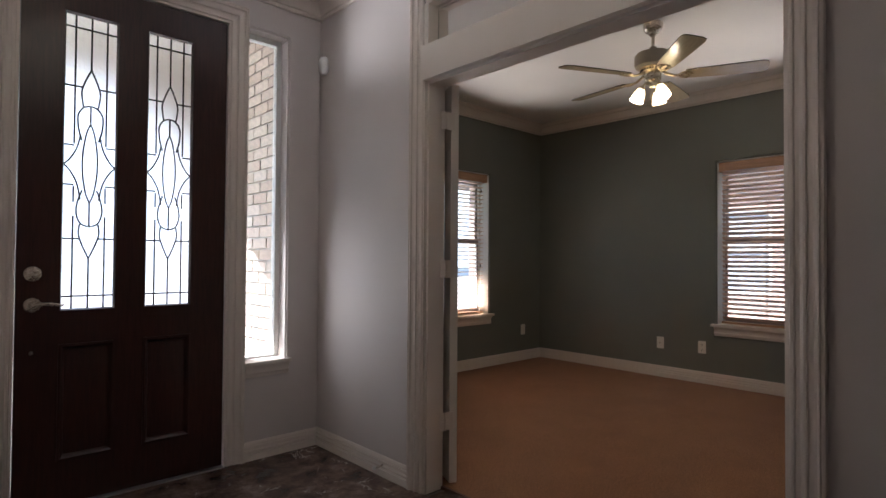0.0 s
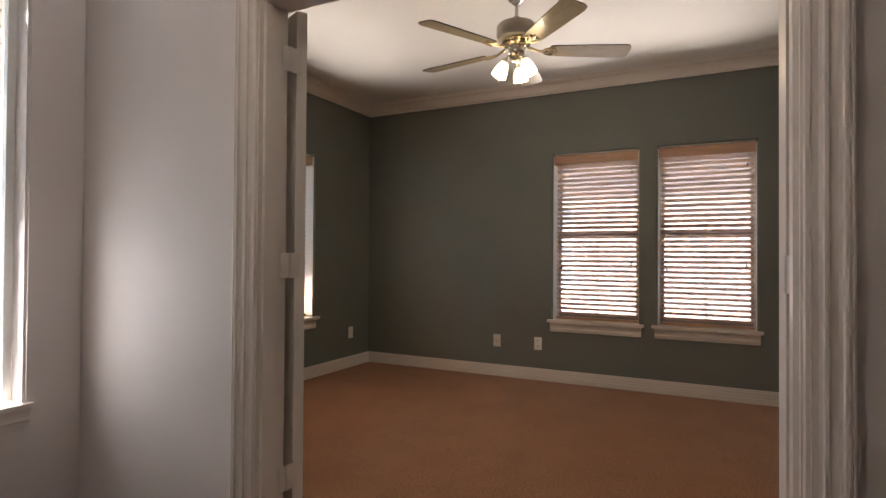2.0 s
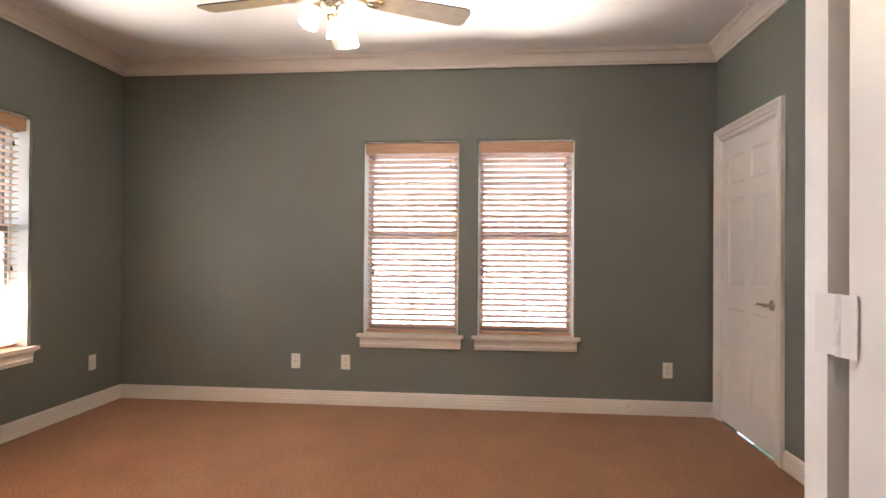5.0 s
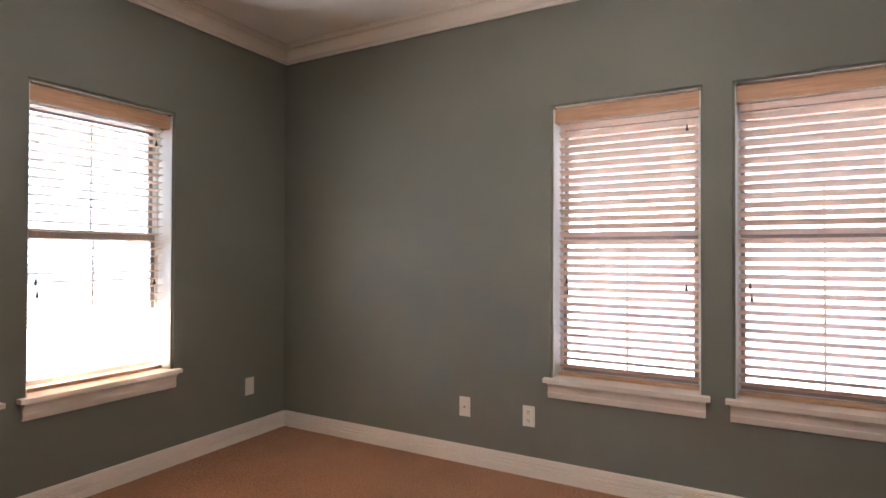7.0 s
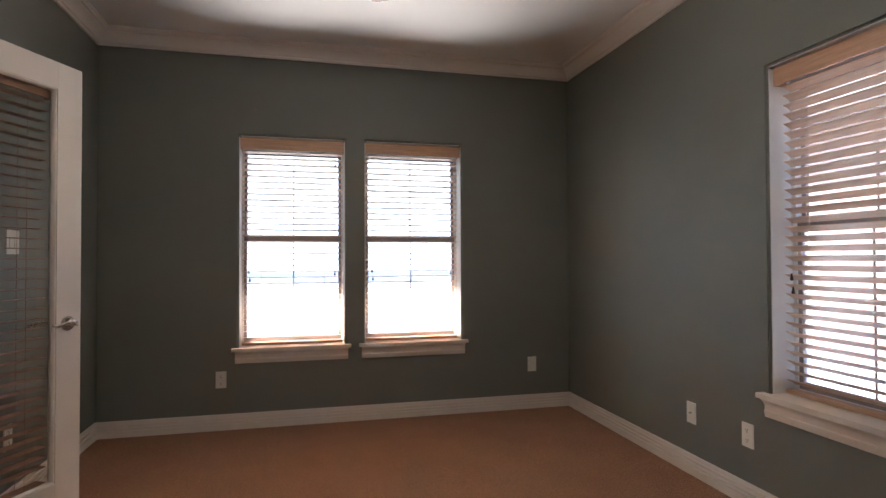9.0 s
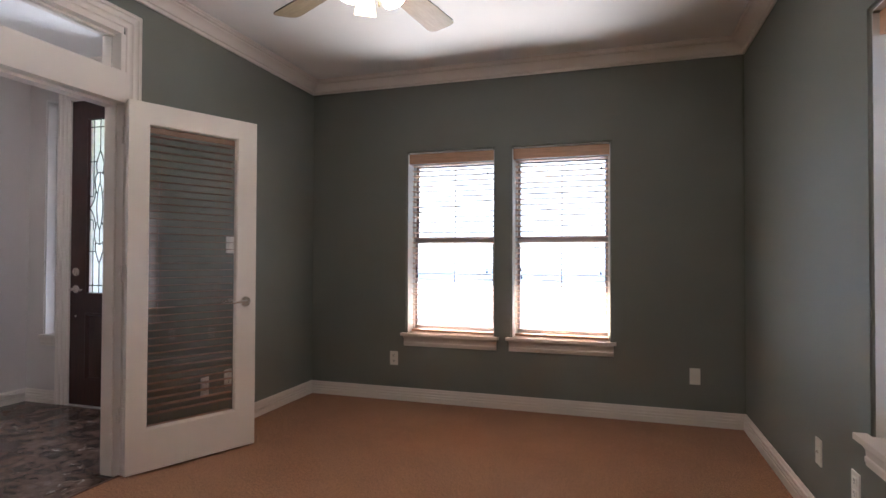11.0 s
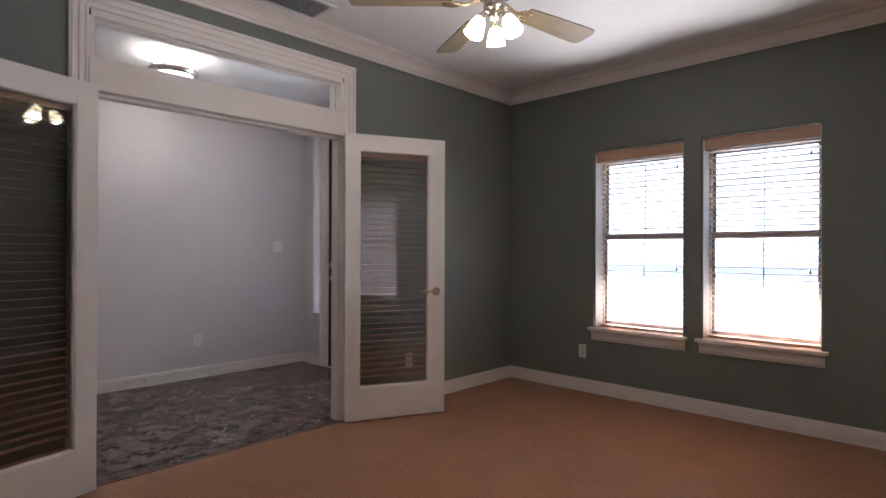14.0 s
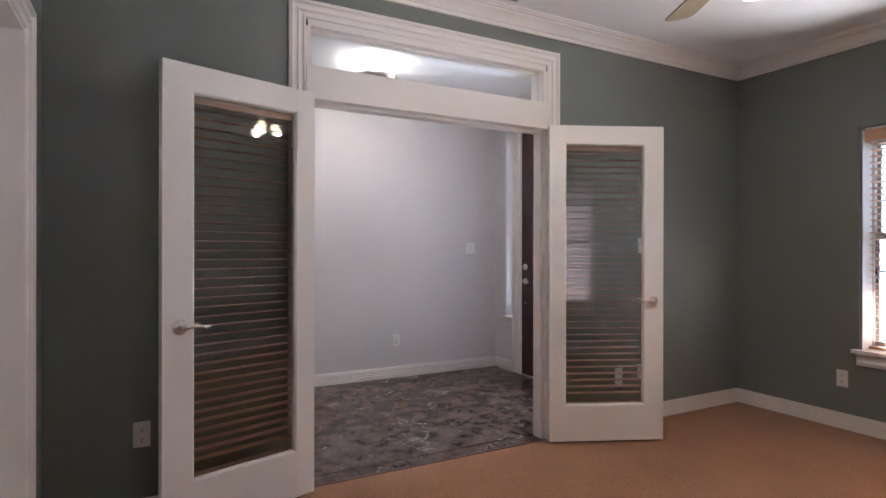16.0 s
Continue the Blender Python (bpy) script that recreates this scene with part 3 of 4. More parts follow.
def blind(m, w, h, tilt, label, material=BLINDW, depth=0.05, pitch=0.0435, group="window blinds", valance=0.085, parent_len=True, tassels=True, seed=0, back=0.03):
    """A wooden blind hanging from its top at local z = h; room side is -y, the slats hang at y = back."""
    rng = random.Random(seed)
    root = thing("window_blind", m, label, "window blind", group)
    bm = boxed(-w / 2, -0.006, h - valance, w / 2, 0.003, h - 0.004)
    for s in (-1, 1):
        box(bm, s * w / 2 - (0.008 if s > 0 else 0), 0.003, h - valance, s * w / 2 + (0.008 if s < 0 else 0), back, h - 0.004)
    part("valance", bevel(bm, 0.003, 2), material, root)
    part("headrail", boxed(-w / 2 + 0.012, back - 0.022, h - 0.05, w / 2 - 0.012, back + 0.02, h - 0.006, 0.003), material, root)
    me = slat_mesh("slat", w - 0.016, SLATW if material is BLINDW else material, depth, 0.0038 if material is BLINDW else 0.002)
    top, bottom = h - valance - 0.012, 0.03
    count = int((top - bottom - 0.02) / pitch)
    for i in range(count + 1):
        z = top - i * pitch
        s = part("slat", me, None, root)
        s.matrix_local = pose(rng.uniform(-0.001, 0.001), back, z, tilt + rng.uniform(-0.7, 0.7), rng.uniform(-0.1, 0.1), 0)
    part("bottom_rail", boxed(-w / 2 + 0.008, back - 0.025, 0.002, w / 2 - 0.008, back + 0.025, 0.02, 0.004), material, root)
    bm = bmesh.new()
    for x in (-w * 0.31, w * 0.31):
        for y in (back - depth * 0.47, back + depth * 0.47):
            tube(bm, [(x, y, 0.02), (x, y, h - 0.05)], 0.0009, 5)
    part("ladder_cord", bm, CORD if material is BLINDW else material, root)
    if tassels:
        for x, z in ((-w / 2 + 0.055, h - 0.98), (-w / 2 + 0.062, h - 1.04), (w / 2 - 0.065, h - 1.0), (w / 2 - 0.06, h - 0.19)):
            bm = bmesh.new()
            tube(bm, [(x, back - 0.031, z + 0.03), (x, back - 0.031, h - valance + 0.02)], 0.0008, 5)
            cord = part("pull_cord", bm, CORD, root)
            bm = bmesh.new()
            lathe(bm, [(0, 0.032), (0.003, 0.032), (0.0045, 0.02), (0.0075, 0.008), (0.008, 0.003), (0.005, 0), (0, 0)], 12, Matrix.Translation((x, back - 0.034, z)))
            part("tassel", bm, TASSEL, cord, "dark wooden tassel")
    return root


for i, (a0, a1) in enumerate(WIN_N):
    window(f"window_{i + 1}", "y", N, a0, a1, 1, "white single-hung window with stool and apron")
    blind(pose((a0 + a1) / 2, N + 0.038, WIN_Z0 + 0.021, 0, 0, 0), a1 - a0 - 0.012, WIN_Z1 - WIN_Z0 - 0.026, -9, "tan wooden slat blind, lowered, slats nearly level", seed=i, back=0.06)
for i, (a0, a1) in enumerate(WIN_E):
    window(f"window_{i + 3}", "x", E, a0, a1, 1, "white single-hung window with stool and apron")
    blind(pose(E + 0.038, (a0 + a1) / 2, WIN_Z0 + 0.021, 0, 0, -90), a1 - a0 - 0.012, WIN_Z1 - WIN_Z0 - 0.026, -28, "tan wooden slat blind, lowered, slats half tilted", seed=7 + i, back=0.06)


# ---- door hardware ----
def lever(parent, x, z, y, side, hand, material=NICKEL):
    """A lever handle on the face y; side is the outward direction, hand the way the lever points along x."""
    rot = Matrix.Translation((x, y, z)) @ Matrix.Rotation(radians(90 * side), 4, "X").inverted()
    bm = bmesh.new()
    lathe(bm, [(0, 0), (0.032, 0), (0.033, 0.004), (0.029, 0.01), (0.015, 0.014), (0.0115, 0.02), (0.0115, 0.045), (0, 0.045)], 24, rot)
    rose = part("handle_rose", bm, material, parent, "round nickel rose")
    bm = bmesh.new()
    yy = y + side * 0.045
    tube(bm, [(x, yy - side * 0.012, z), (x, yy, z), (x + hand * 0.02, yy + side * 0.006, z + 0.003), (x + hand * 0.05, yy + side * 0.008, z + 0.006), (x + hand * 0.08, yy + side * 0.004, z + 0.001), (x + hand * 0.1, yy, z - 0.004), (x + hand * 0.115, yy - side * 0.004, z + 0.002)], [0.01, 0.012, 0.0095, 0.008, 0.0075, 0.007, 0.004], 12)
    part("handle_lever", bm, material, rose, "curved nickel lever")


def hinge(parent, x, y, z, h=0.09, flip=0):
    """A butt hinge: five knuckles, and for flip also its two leaf plates."""
    bm = bmesh.new()
    for i in range(5):
        z0 = z - h / 2 + i * h / 5
        lathe(bm, [(0, z0 + 0.0007), (0.0065, z0 + 0.0007), (0.0065, z0 + h / 5 - 0.0007), (0, z0 + h / 5 - 0.0007)], 12, Matrix.Translation((x, y, 0)))
    if flip:
        a, b = sorted((y, y + flip * 0.045))
        box(bm, x + 0.0055, a, z - h / 2, x + 0.0095, b, z + h / 2)
        a, b = sorted((y, y - flip * 0.03))
        box(bm, x - 0.003, a, z - h / 2, x + 0.0, b, z + h / 2)
    part("hinge", bm, HINGE, parent, "white-painted butt hinge")


# ---- French doors: hinge edge on the local z axis, leaf along +x, pane in the middle ----
def french_door(name, m, flip, label, w=0.755):
    """flip mirrors the leaf: +1 leaf thickness towards +y is the face away from the wall."""
    h, t = 2.03, 0.04
    root = thing(name, m, label, "door", "double doors")
    z0, z1, x0, x1 = 0.225, h - 0.115, 0.105, w - 0.125
    y0, y1 = (0.0, t) if flip > 0 else (-t, 0.0)
    part("hinge_stile", boxed(0.003, y0, 0, x0, y1, h, 0.0025), DOORW, root)
    part("lock_stile", boxed(x1, y0, 0, w, y1, h, 0.0025), DOORW, root)
    part("top_rail", boxed(x0, y0 + 0.0005, z1, x1, y1 - 0.0005, h, 0.0015), DOORW, root)
    part("bottom_rail", boxed(x0, y0 + 0.0005, 0, x1, y1 - 0.0005, z0, 0.0015), DOORW, root)
    ym = (y0 + y1) / 2
    p = part("pane", boxed(x0, ym - 0.002, z0, x1, ym + 0.002, z1), GLASS, root, "clear glass pane")
    p.visible_shadow = False
    bead = [(0, 0), (0, 0.013), (0.004, 0.013), (0.011, 0.004), (0.011, 0)]
    bm = bmesh.new()
    for s in (-1, 1):
        n = (0, s, 0)
        yb = ym + s * 0.002
        strip(bm, (x0, yb, z0), (x0, yb, z1), (1, 0, 0), n, bead, 1, 1)
        strip(bm, (x1, yb, z0), (x1, yb, z1), (-1, 0, 0), n, bead, 1, 1)
        strip(bm, (x0, yb, z0), (x1, yb, z0), (0, 0, 1), n, bead, 1, 1)
        strip(bm, (x0, yb, z1), (x1, yb, z1), (0, 0, -1), n, bead, 1, 1)
    part("glazing_bead", bm, DOORW, root)
    for s, yf in ((1, y1), (-1, y0)):
        lever(root, w - 0.07, 0.9, yf, s, -1)
    for z in (0.315, 1.085, 1.84):
        hinge(root, -0.007, -0.028 if flip > 0 else 0.028, z, flip=flip)
    # wooden blind on the face towards the wall
    back = y0 - 0.012 if flip > 0 else y1 + 0.012
    bm_m = m @ (pose((x0 + x1) / 2, back, z0 - 0.02, 0, 0, 180) if flip > 0 else pose((x0 + x1) / 2, back, z0 - 0.02, 0, 0, 0))
    b = blind(bm_m, x1 - x0 + 0.03, z1 - z0 + 0.05, 0, "brown wooden slat blind on the back of a glazed door", DBLINDW, depth=0.05, pitch=0.0425, group="door blinds", valance=0.07, tassels=False, seed=21 if flip > 0 else 22)
    return root


# the leaves stand open, folded back towards the study wall
ang_n = 65.9
french_door("french_door", pose(0.036, 0.776, 0.012, 0, 0, ang_n), -1, "white glazed French door with wooden blind, folded back open")
ang_s = -72.6
french_door("french_door", pose(0.036, -0.766, 0.012, 0, 0, ang_s), 1, "white glazed French door with wooden blind, folded back open", 0.735)


# ---- six-panel doors ----
def panel_door(name, m, w, h, panels, material, label, t=0.04, category="door"):
    """Local x along the door, y through it, front face at y = 0 towards -y; raised panels in recesses on the front."""
    root = thing(name, m, label, category)
    xs = sorted({0.0, w, *[p[0] for p in panels], *[p[1] for p in panels]})
    zs = sorted({0.0, h, *[p[2] for p in panels], *[p[3] for p in panels]})
    bm = wall_mesh("y", 0.0, t, 0.0, w, 0.0, h, panels)
    part("door_leaf", bm, material, root)
    for x0, x1, z0, z1 in panels:
        bm = bmesh.new()
        box(bm, x0, 0.011, z0, x1, t - 0.011, z1)
        cov = [(0, 0), (0, 0.011), (0.012, 0.002), (0.014, 0)]
        strip(bm, (x0, 0.011, z0), (x0, 0.011, z1), (1, 0, 0), (0, -1, 0), cov, 1, 1)
        strip(bm, (x1, 0.011, z0), (x1, 0.011, z1), (-1, 0, 0), (0, -1, 0), cov, 1, 1)
        strip(bm, (x0, 0.011, z0), (x1, 0.011, z0), (0, 0, 1), (0, -1, 0), cov, 1, 1)
        strip(bm, (x0, 0.011, z1), (x1, 0.011, z1), (0, 0, -1), (0, -1, 0), cov, 1, 1)
        r, q = 0.022, 0.04
        a = [(x0 + r, 0.0108, z0 + r), (x1 - r, 0.0108, z0 + r), (x1 - r, 0.0108, z1 - r), (x0 + r, 0.0108, z1 - r)]
        b = [(x0 + q, 0.003, z0 + q), (x1 - q, 0.003, z0 + q), (x1 - q, 0.003, z1 - q), (x0 + q, 0.003, z1 - q)]
        va, vb = [bm.verts.new(p) for p in a], [bm.verts.new(p) for p in b]
        for i in range(4):
            bm.faces.new((va[i], va[(i + 1) % 4], vb[(i + 1) % 4], vb[i]))
        bm.faces.new(vb)
        part("raised_panel", bm, material, root)
    return root


def six(w):
    a0, a1, b0, b1 = 0.1, w / 2 - 0.045, w / 2 + 0.045, w - 0.1
    return [(p, q, z0, z1) for p, q in ((a0, a1), (b0, b1)) for z0, z1 in ((0.22, 0.82), (0.98, 1.58), (1.68, 1.88))]


# closet door: seen from the room, front faces +y, so it is turned round
cw = CL1 - CL0 - 0.03
closet = panel_door("closet_door", pose(CL1 - 0.015, S - 0.004, 0.012, 0, 0, 180), cw, CLH - 0.028, six(cw), DOORW, "white six-panel closet door, closed, with nickel lever")
lever(closet, cw - 0.06, 0.89, 0.0, -1, -1)
for z in (0.25, 1.05, 1.8):
    hinge(closet, 0.0, -0.002, z, h=0.085)
hw = HALL1 - HALL0 - 0.03
hall = panel_door("hall_door", pose(HALL1 - 0.015, S - 0.075, 0.012, 0, 0, 180), hw, 2.02, six(hw), DOORW, "white six-panel door closed at the far side of its frame")
for nm, x0, x1, ht in (("closet", CL0, CL1, CLH), ("hall", HALL0, HALL1, 2.045)):
    root = tagged(new(f"trim_{nm}_jamb"), "white painted door jamb", "door frame", kind="structure")
    for a, b in ((x0, x0 + 0.014), (x1 - 0.014, x1)):
        part("jamb_board", boxed(a, S - 0.125, 0, b, S + 0.003, ht - 0.013, 0.001), TRIM, root)
    part("jamb_head", boxed(x0, S - 0.125, ht - 0.013, x1, S + 0.003, ht, 0.001), TRIM, root)

# ---- front door: two leaded lites above two raised panels ----
fw = DOOR_X1 - DOOR_X0
L1, L2, LZ0, LZ1 = (0.165, 0.395), (0.52, 0.748), 0.885, 2.29
lites = [(*L1, LZ0, LZ1), (*L2, LZ0, LZ1)]
low = [(0.165, 0.395, 0.2, 0.735), (0.52, 0.748, 0.2, 0.735)]
fd = thing("front_door", pose(DOOR_X0, FOY_N + 0.012, 0.008, 0, 0, 0), "dark mahogany front door, closed, with two leaded glass lites", "door")
part("door_leaf", wall_mesh("y", 0.0, 0.045, 0.004, fw - 0.004, 0.0, DOOR_TOP - 0.012, lites + low), MAHOG, fd)
for x0, x1, z0, z1 in low:
    bm = bmesh.new()
    box(bm, x0, 0.013, z0, x1, 0.035, z1)
    mould = [(0, 0), (0, 0.019), (0.01, 0.021), (0.016, 0.016), (0.024, 0.005), (0.026, 0)]
    for p0, p1, wd in (((x0, z0), (x0, z1), (1, 0, 0)), ((x1, z0), (x1, z1), (-1, 0, 0)), ((x0, z0), (x1, z0), (0, 0, 1)), ((x0, z1), (x1, z1), (0, 0, -1))):
        strip(bm, (p0[0], 0.013, p0[1]), (p1[0], 0.013, p1[1]), wd, (0, -1, 0), mould, 1, 1)
    r, q = 0.03, 0.06
    va = [bm.verts.new(p) for p in ((x0 + r, 0.0128, z0 + r), (x1 - r, 0.0128, z0 + r), (x1 - r, 0.0128, z1 - r), (x0 + r, 0.0128, z1 - r))]
    vb = [bm.verts.new(p) for p in ((x0 + q, 0.001, z0 + q), (x1 - q, 0.001, z0 + q), (x1 - q, 0.001, z1 - q), (x0 + q, 0.001, z1 - q))]
    for i in range(4):
        bm.faces.new((va[i], va[(i + 1) % 4], vb[(i + 1) % 4], vb[i]))
    bm.faces.new(vb)
    part("raised_panel", bm, MAHOG, fd)


def arc(cx, cz, r, a0, a1, n=10, rz=None):
    rz = rz or r
    return [(cx + r * math.cos(radians(a0 + (a1 - a0) * i / n)), cz + rz * math.sin(radians(a0 + (a1 - a0) * i / n))) for i in range(n + 1)]


def smooth_line(pts, n=6):
    """A Catmull-Rom line through points."""
    out = []
    for i in range(len(pts) - 1):
        p = [pts[max(i - 1, 0)], pts[i], pts[i + 1], pts[min(i + 2, len(pts) - 1)]]
        for k in range(n):
            t = k / n
            out.append(tuple(0.5 * (2 * p[1][d] + (p[2][d] - p[0][d]) * t + (2 * p[0][d] - 5 * p[1][d] + 4 * p[2][d] - p[3][d]) * t * t + (3 * p[1][d] - p[0][d] - 3 * p[2][d] + p[3][d]) * t ** 3) for d in (0, 1)))
    return out + [pts[-1]]


def came_lines(w, h):
    """The leading of one lite, as lines in (x, z) from its centre bottom; u: half width, v: height in parts of h."""
    u = w / 2
    half = [
        [(u * 0.62, 0.0), (u * 0.62, 0.315 * h)], [(u * 0.62, 0.36 * h), (u * 0.62, 0.415 * h)],
        [(u * 0.62, 0.56 * h), (u * 0.62, h)],
        [(u, 0.237 * h), (0.33 * u, 0.237 * h)], [(u, 0.757 * h), (0.3 * u, 0.757 * h)],
        [(u, 0.42 * h), (0.62 * u, 0.42 * h)], [(u, 0.555 * h), (0.62 * u, 0.555 * h)],
        smooth_line([(0, 0.82 * h), (0.2 * u, 0.785 * h), (0.36 * u, 0.745 * h), (0.33 * u, 0.71 * h), (0.27 * u, 0.685 * h)]),
        smooth_line([(0, 0.695 * h), (0.28 * u, 0.687 * h), (0.48 * u, 0.66 * h), (0.46 * u, 0.615 * h), (0.32 * u, 0.573 * h), (0, 0.625 * h)][:5]),
        smooth_line([(0, 0.632 * h), (0.15 * u, 0.6 * h), (0.28 * u, 0.53 * h), (0.28 * u, 0.46 * h), (0.16 * u, 0.395 * h), (0, 0.36 * h)]),
        smooth_line([(0.38 * u, 0.595 * h), (0.5 * u, 0.55 * h), (0.75 * u, 0.51 * h), (u, 0.488 * h)]),
        smooth_line([(u, 0.488 * h), (0.75 * u, 0.465 * h), (0.5 * u, 0.425 * h), (0.36 * u, 0.37 * h)]),
        smooth_line([(0.28 * u, 0.405 * h), (0.45 * u, 0.365 * h), (0.5 * u, 0.325 * h), (0.34 * u, 0.29 * h), (0, 0.278 * h)]),
        smooth_line([(0.36 * u, 0.287 * h), (0.4 * u, 0.255 * h), (0.3 * u, 0.225 * h), (0.12 * u, 0.19 * h), (0, 0.17 * h)]),
    ]
    lines = half + [[(-x, z) for x, z in ln] for ln in half]
    lines += [[(0, 0), (0, 0.17 * h)], [(0, 0.82 * h), (0, h)], [(0, 0.278 * h), (0, 0.36 * h)], [(0, 0.632 * h), (0, 0.695 * h)],
              [(-u, 0.042 * h), (u, 0.042 * h)], [(-u, 0.958 * h), (u, 0.958 * h)]]
    return lines


for x0, x1 in (L1, L2):
    lite = part("leaded_lite", boxed(x0, 0.02, LZ0, x1, 0.025, LZ1), OBSCURE, fd, "textured glass lite with dark leading")
    bm = bmesh.new()
    for ln in came_lines(x1 - x0 - 0.02, LZ1 - LZ0 - 0.02):
        tube(bm, [((x0 + x1) / 2 + x, 0.0185, LZ0 + 0.01 + z) for x, z in ln], 0.0042, 5)
    part("lead_came", bm, LEAD, lite)
    bm = bmesh.new()
    stop = [(0, 0), (0, 0.02), (0.004, 0.022), (0.01, 0.008), (0.011, 0)]
    for p0, p1, wd in (((x0, LZ0), (x0, LZ1), (1, 0, 0)), ((x1, LZ0), (x1, LZ1), (-1, 0, 0)), ((x0, LZ0), (x1, LZ0), (0, 0, 1)), ((x0, LZ1), (x1, LZ1), (0, 0, -1))):
        strip(bm, (p0[0], 0.0198, p0[1]), (p1[0], 0.0198, p1[1]), wd, (0, -1, 0), stop, 1, 1)
    part("glazing_stop", bm, MAHOG, fd)
lever(fd, 0.065, 0.92, 0.0, -1, 1)
bm = bmesh.new()
lathe(bm, [(0, 0), (0.033, 0), (0.034, 0.006), (0.029, 0.012), (0.02, 0.016), (0, 0.016)], 24, Matrix.Translation((0.065, 0, 1.06)) @ Matrix.Rotation(radians(90), 4, "X"))
box(bm, 0.052, -0.03, 1.056, 0.078, -0.015, 1.064)
part("deadbolt", bm, NICKEL, fd, "round nickel deadbolt with thumb turn")
bm = bmesh.new()
lathe(bm, [(0, 0), (0.009, 0), (0.008, 0.004), (0, 0.005)], 16, Matrix.Translation((0.065, 0, 0.705)) @ Matrix.Rotation(radians(90), 4, "X"))
part("lock_stud", bm, NICKEL, fd)
for z in (0.25, 0.85, 1.5, 2.2):
    hinge(fd, fw + 0.002, -0.008, z, h=0.1)
froot = tagged(new("trim_front_jamb"), "white front door frame with metal threshold", "door frame", kind="structure")
for a, b in ((DOOR_X0 - 0.029, DOOR_X0 - 0.001), (DOOR_X1 + 0.001, DOOR_X1 + 0.029)):
    part("jamb_board", boxed(a, FOY_N - 0.003, 0, b, FOY_N + 0.143, DOOR_TOP, 0.002), TRIM, froot)
part("jamb_head", boxed(DOOR_X0 - 0.029, FOY_N - 0.003, DOOR_TOP, DOOR_X1 + 0.029, FOY_N + 0.143, DOOR_TOP + 0.029, 0.002), TRIM, froot)
part("threshold", boxed(DOOR_X0 - 0.001, FOY_N - 0.02, -0.01, DOOR_X1 + 0.001, FOY_N + 0.16, 0.007, 0.004), ALU, froot, "metal door threshold")

# sidelights
for i, (x0, x1) in enumerate(SIDE):
    root = tagged(new(f"window_{5 + i}"), "narrow white sidelight window beside the front door", "window", kind="structure")
    w, h = x1 - x0, SIDE_Z1 - SIDE_Z0
    root.matrix_world = pose((x0 + x1) / 2, FOY_N, SIDE_Z0)
    bm = bmesh.new()
    for b in ((-w / 2, 0, -w / 2 + 0.03, h), (w / 2 - 0.03, 0, w / 2, h), (-w / 2 + 0.03, 0, w / 2 - 0.03, 0.03), (-w / 2 + 0.03, h - 0.03, w / 2 - 0.03, h)):
        box(bm, b[0], 0.09, b[1], b[2], 0.138, b[3])
    part("window_frame", bm, VINYL, root)
    p = part("pane", boxed(-w / 2 + 0.03, 0.11, 0.03, w / 2 - 0.03, 0.114, h - 0.03), GLASS, root)
    p.visible_shadow = False
    s0, s1 = (-w / 2 - 0.02, w / 2 + 0.028) if i else (-w / 2 - 0.028, w / 2 + 0.02)
    s0, s1 = (-w / 2 + 0.002, s1) if i else (s0, w / 2 - 0.002)
    bm = boxed(s0, -0.03, -0.002, s1, 0.0, 0.014)
    box(bm, -w / 2 + 0.001, 0.0, 0.001, w / 2 - 0.001, 0.089, 0.014)
    part("window_stool", bevel(bm, 0.004, 2), TRIM, root)
    bm = bmesh.new()
    ap = [(0, 0), (0, 0.01), (0.02, 0.012), (0.024, 0.016), (0.05, 0.014), (0.06, 0.02), (0.072, 0.022), (0.072, 0)]
    strip(bm, (s0 + 0.008, 0, -0.074), (s1 - 0.01, 0, -0.074), UP, (0, -1, 0), ap)
    part("window_apron", bm, TRIM, root)


# ---- wall plates ----
def plate(m, kind, label):
    """A wall plate in the local xz plane, facing -y."""
    root = thing("wall_outlet" if kind != "switch" else "light_switch", m, label, "outlet" if kind != "switch" else "light switch", "wall plates")
    w, h = (0.07, 0.115) if kind != "switch" else (0.115, 0.115)
    part("cover_plate", boxed(-w / 2, -0.006, -h / 2, w / 2, 0, h / 2, 0.003), PLASTIC, root)
    if kind == "duplex":
        for z in (-0.028, 0.02):
            face = part("socket", boxed(-0.017, -0.0085, z - 0.01, 0.017, -0.0062, z + 0.018, 0.002), PLASTIC, root)
            bm = bmesh.new()
            for x in (-0.007, 0.005):
                box(bm, x, -0.0093, z + 0.003, x + 0.0025, -0.0087, z + 0.012)
            box(bm, -0.003, -0.0093, z - 0.006, 0.003, -0.0087, z - 0.001)
            part("slots", bm, SLOT, face)
    elif kind == "cable":
        bm = bmesh.new()
        lathe(bm, [(0, 0), (0.0065, 0), (0.0065, 0.004), (0.0045, 0.004), (0.0045, 0.012), (0, 0.012)], 12, Matrix.Translation((0, -0.006, 0)) @ Matrix.Rotation(radians(90), 4, "X"))
        part("cable_jack", bm, NICKEL, root)
    else:
        for x in ((-0.023, 0.023) if kind == "switch" else (0,)):
            t = part("toggle", boxed(x - 0.014, -0.009, -0.03, x + 0.014, -0.0062, 0.03, 0.002), PLASTIC, root)
    return root


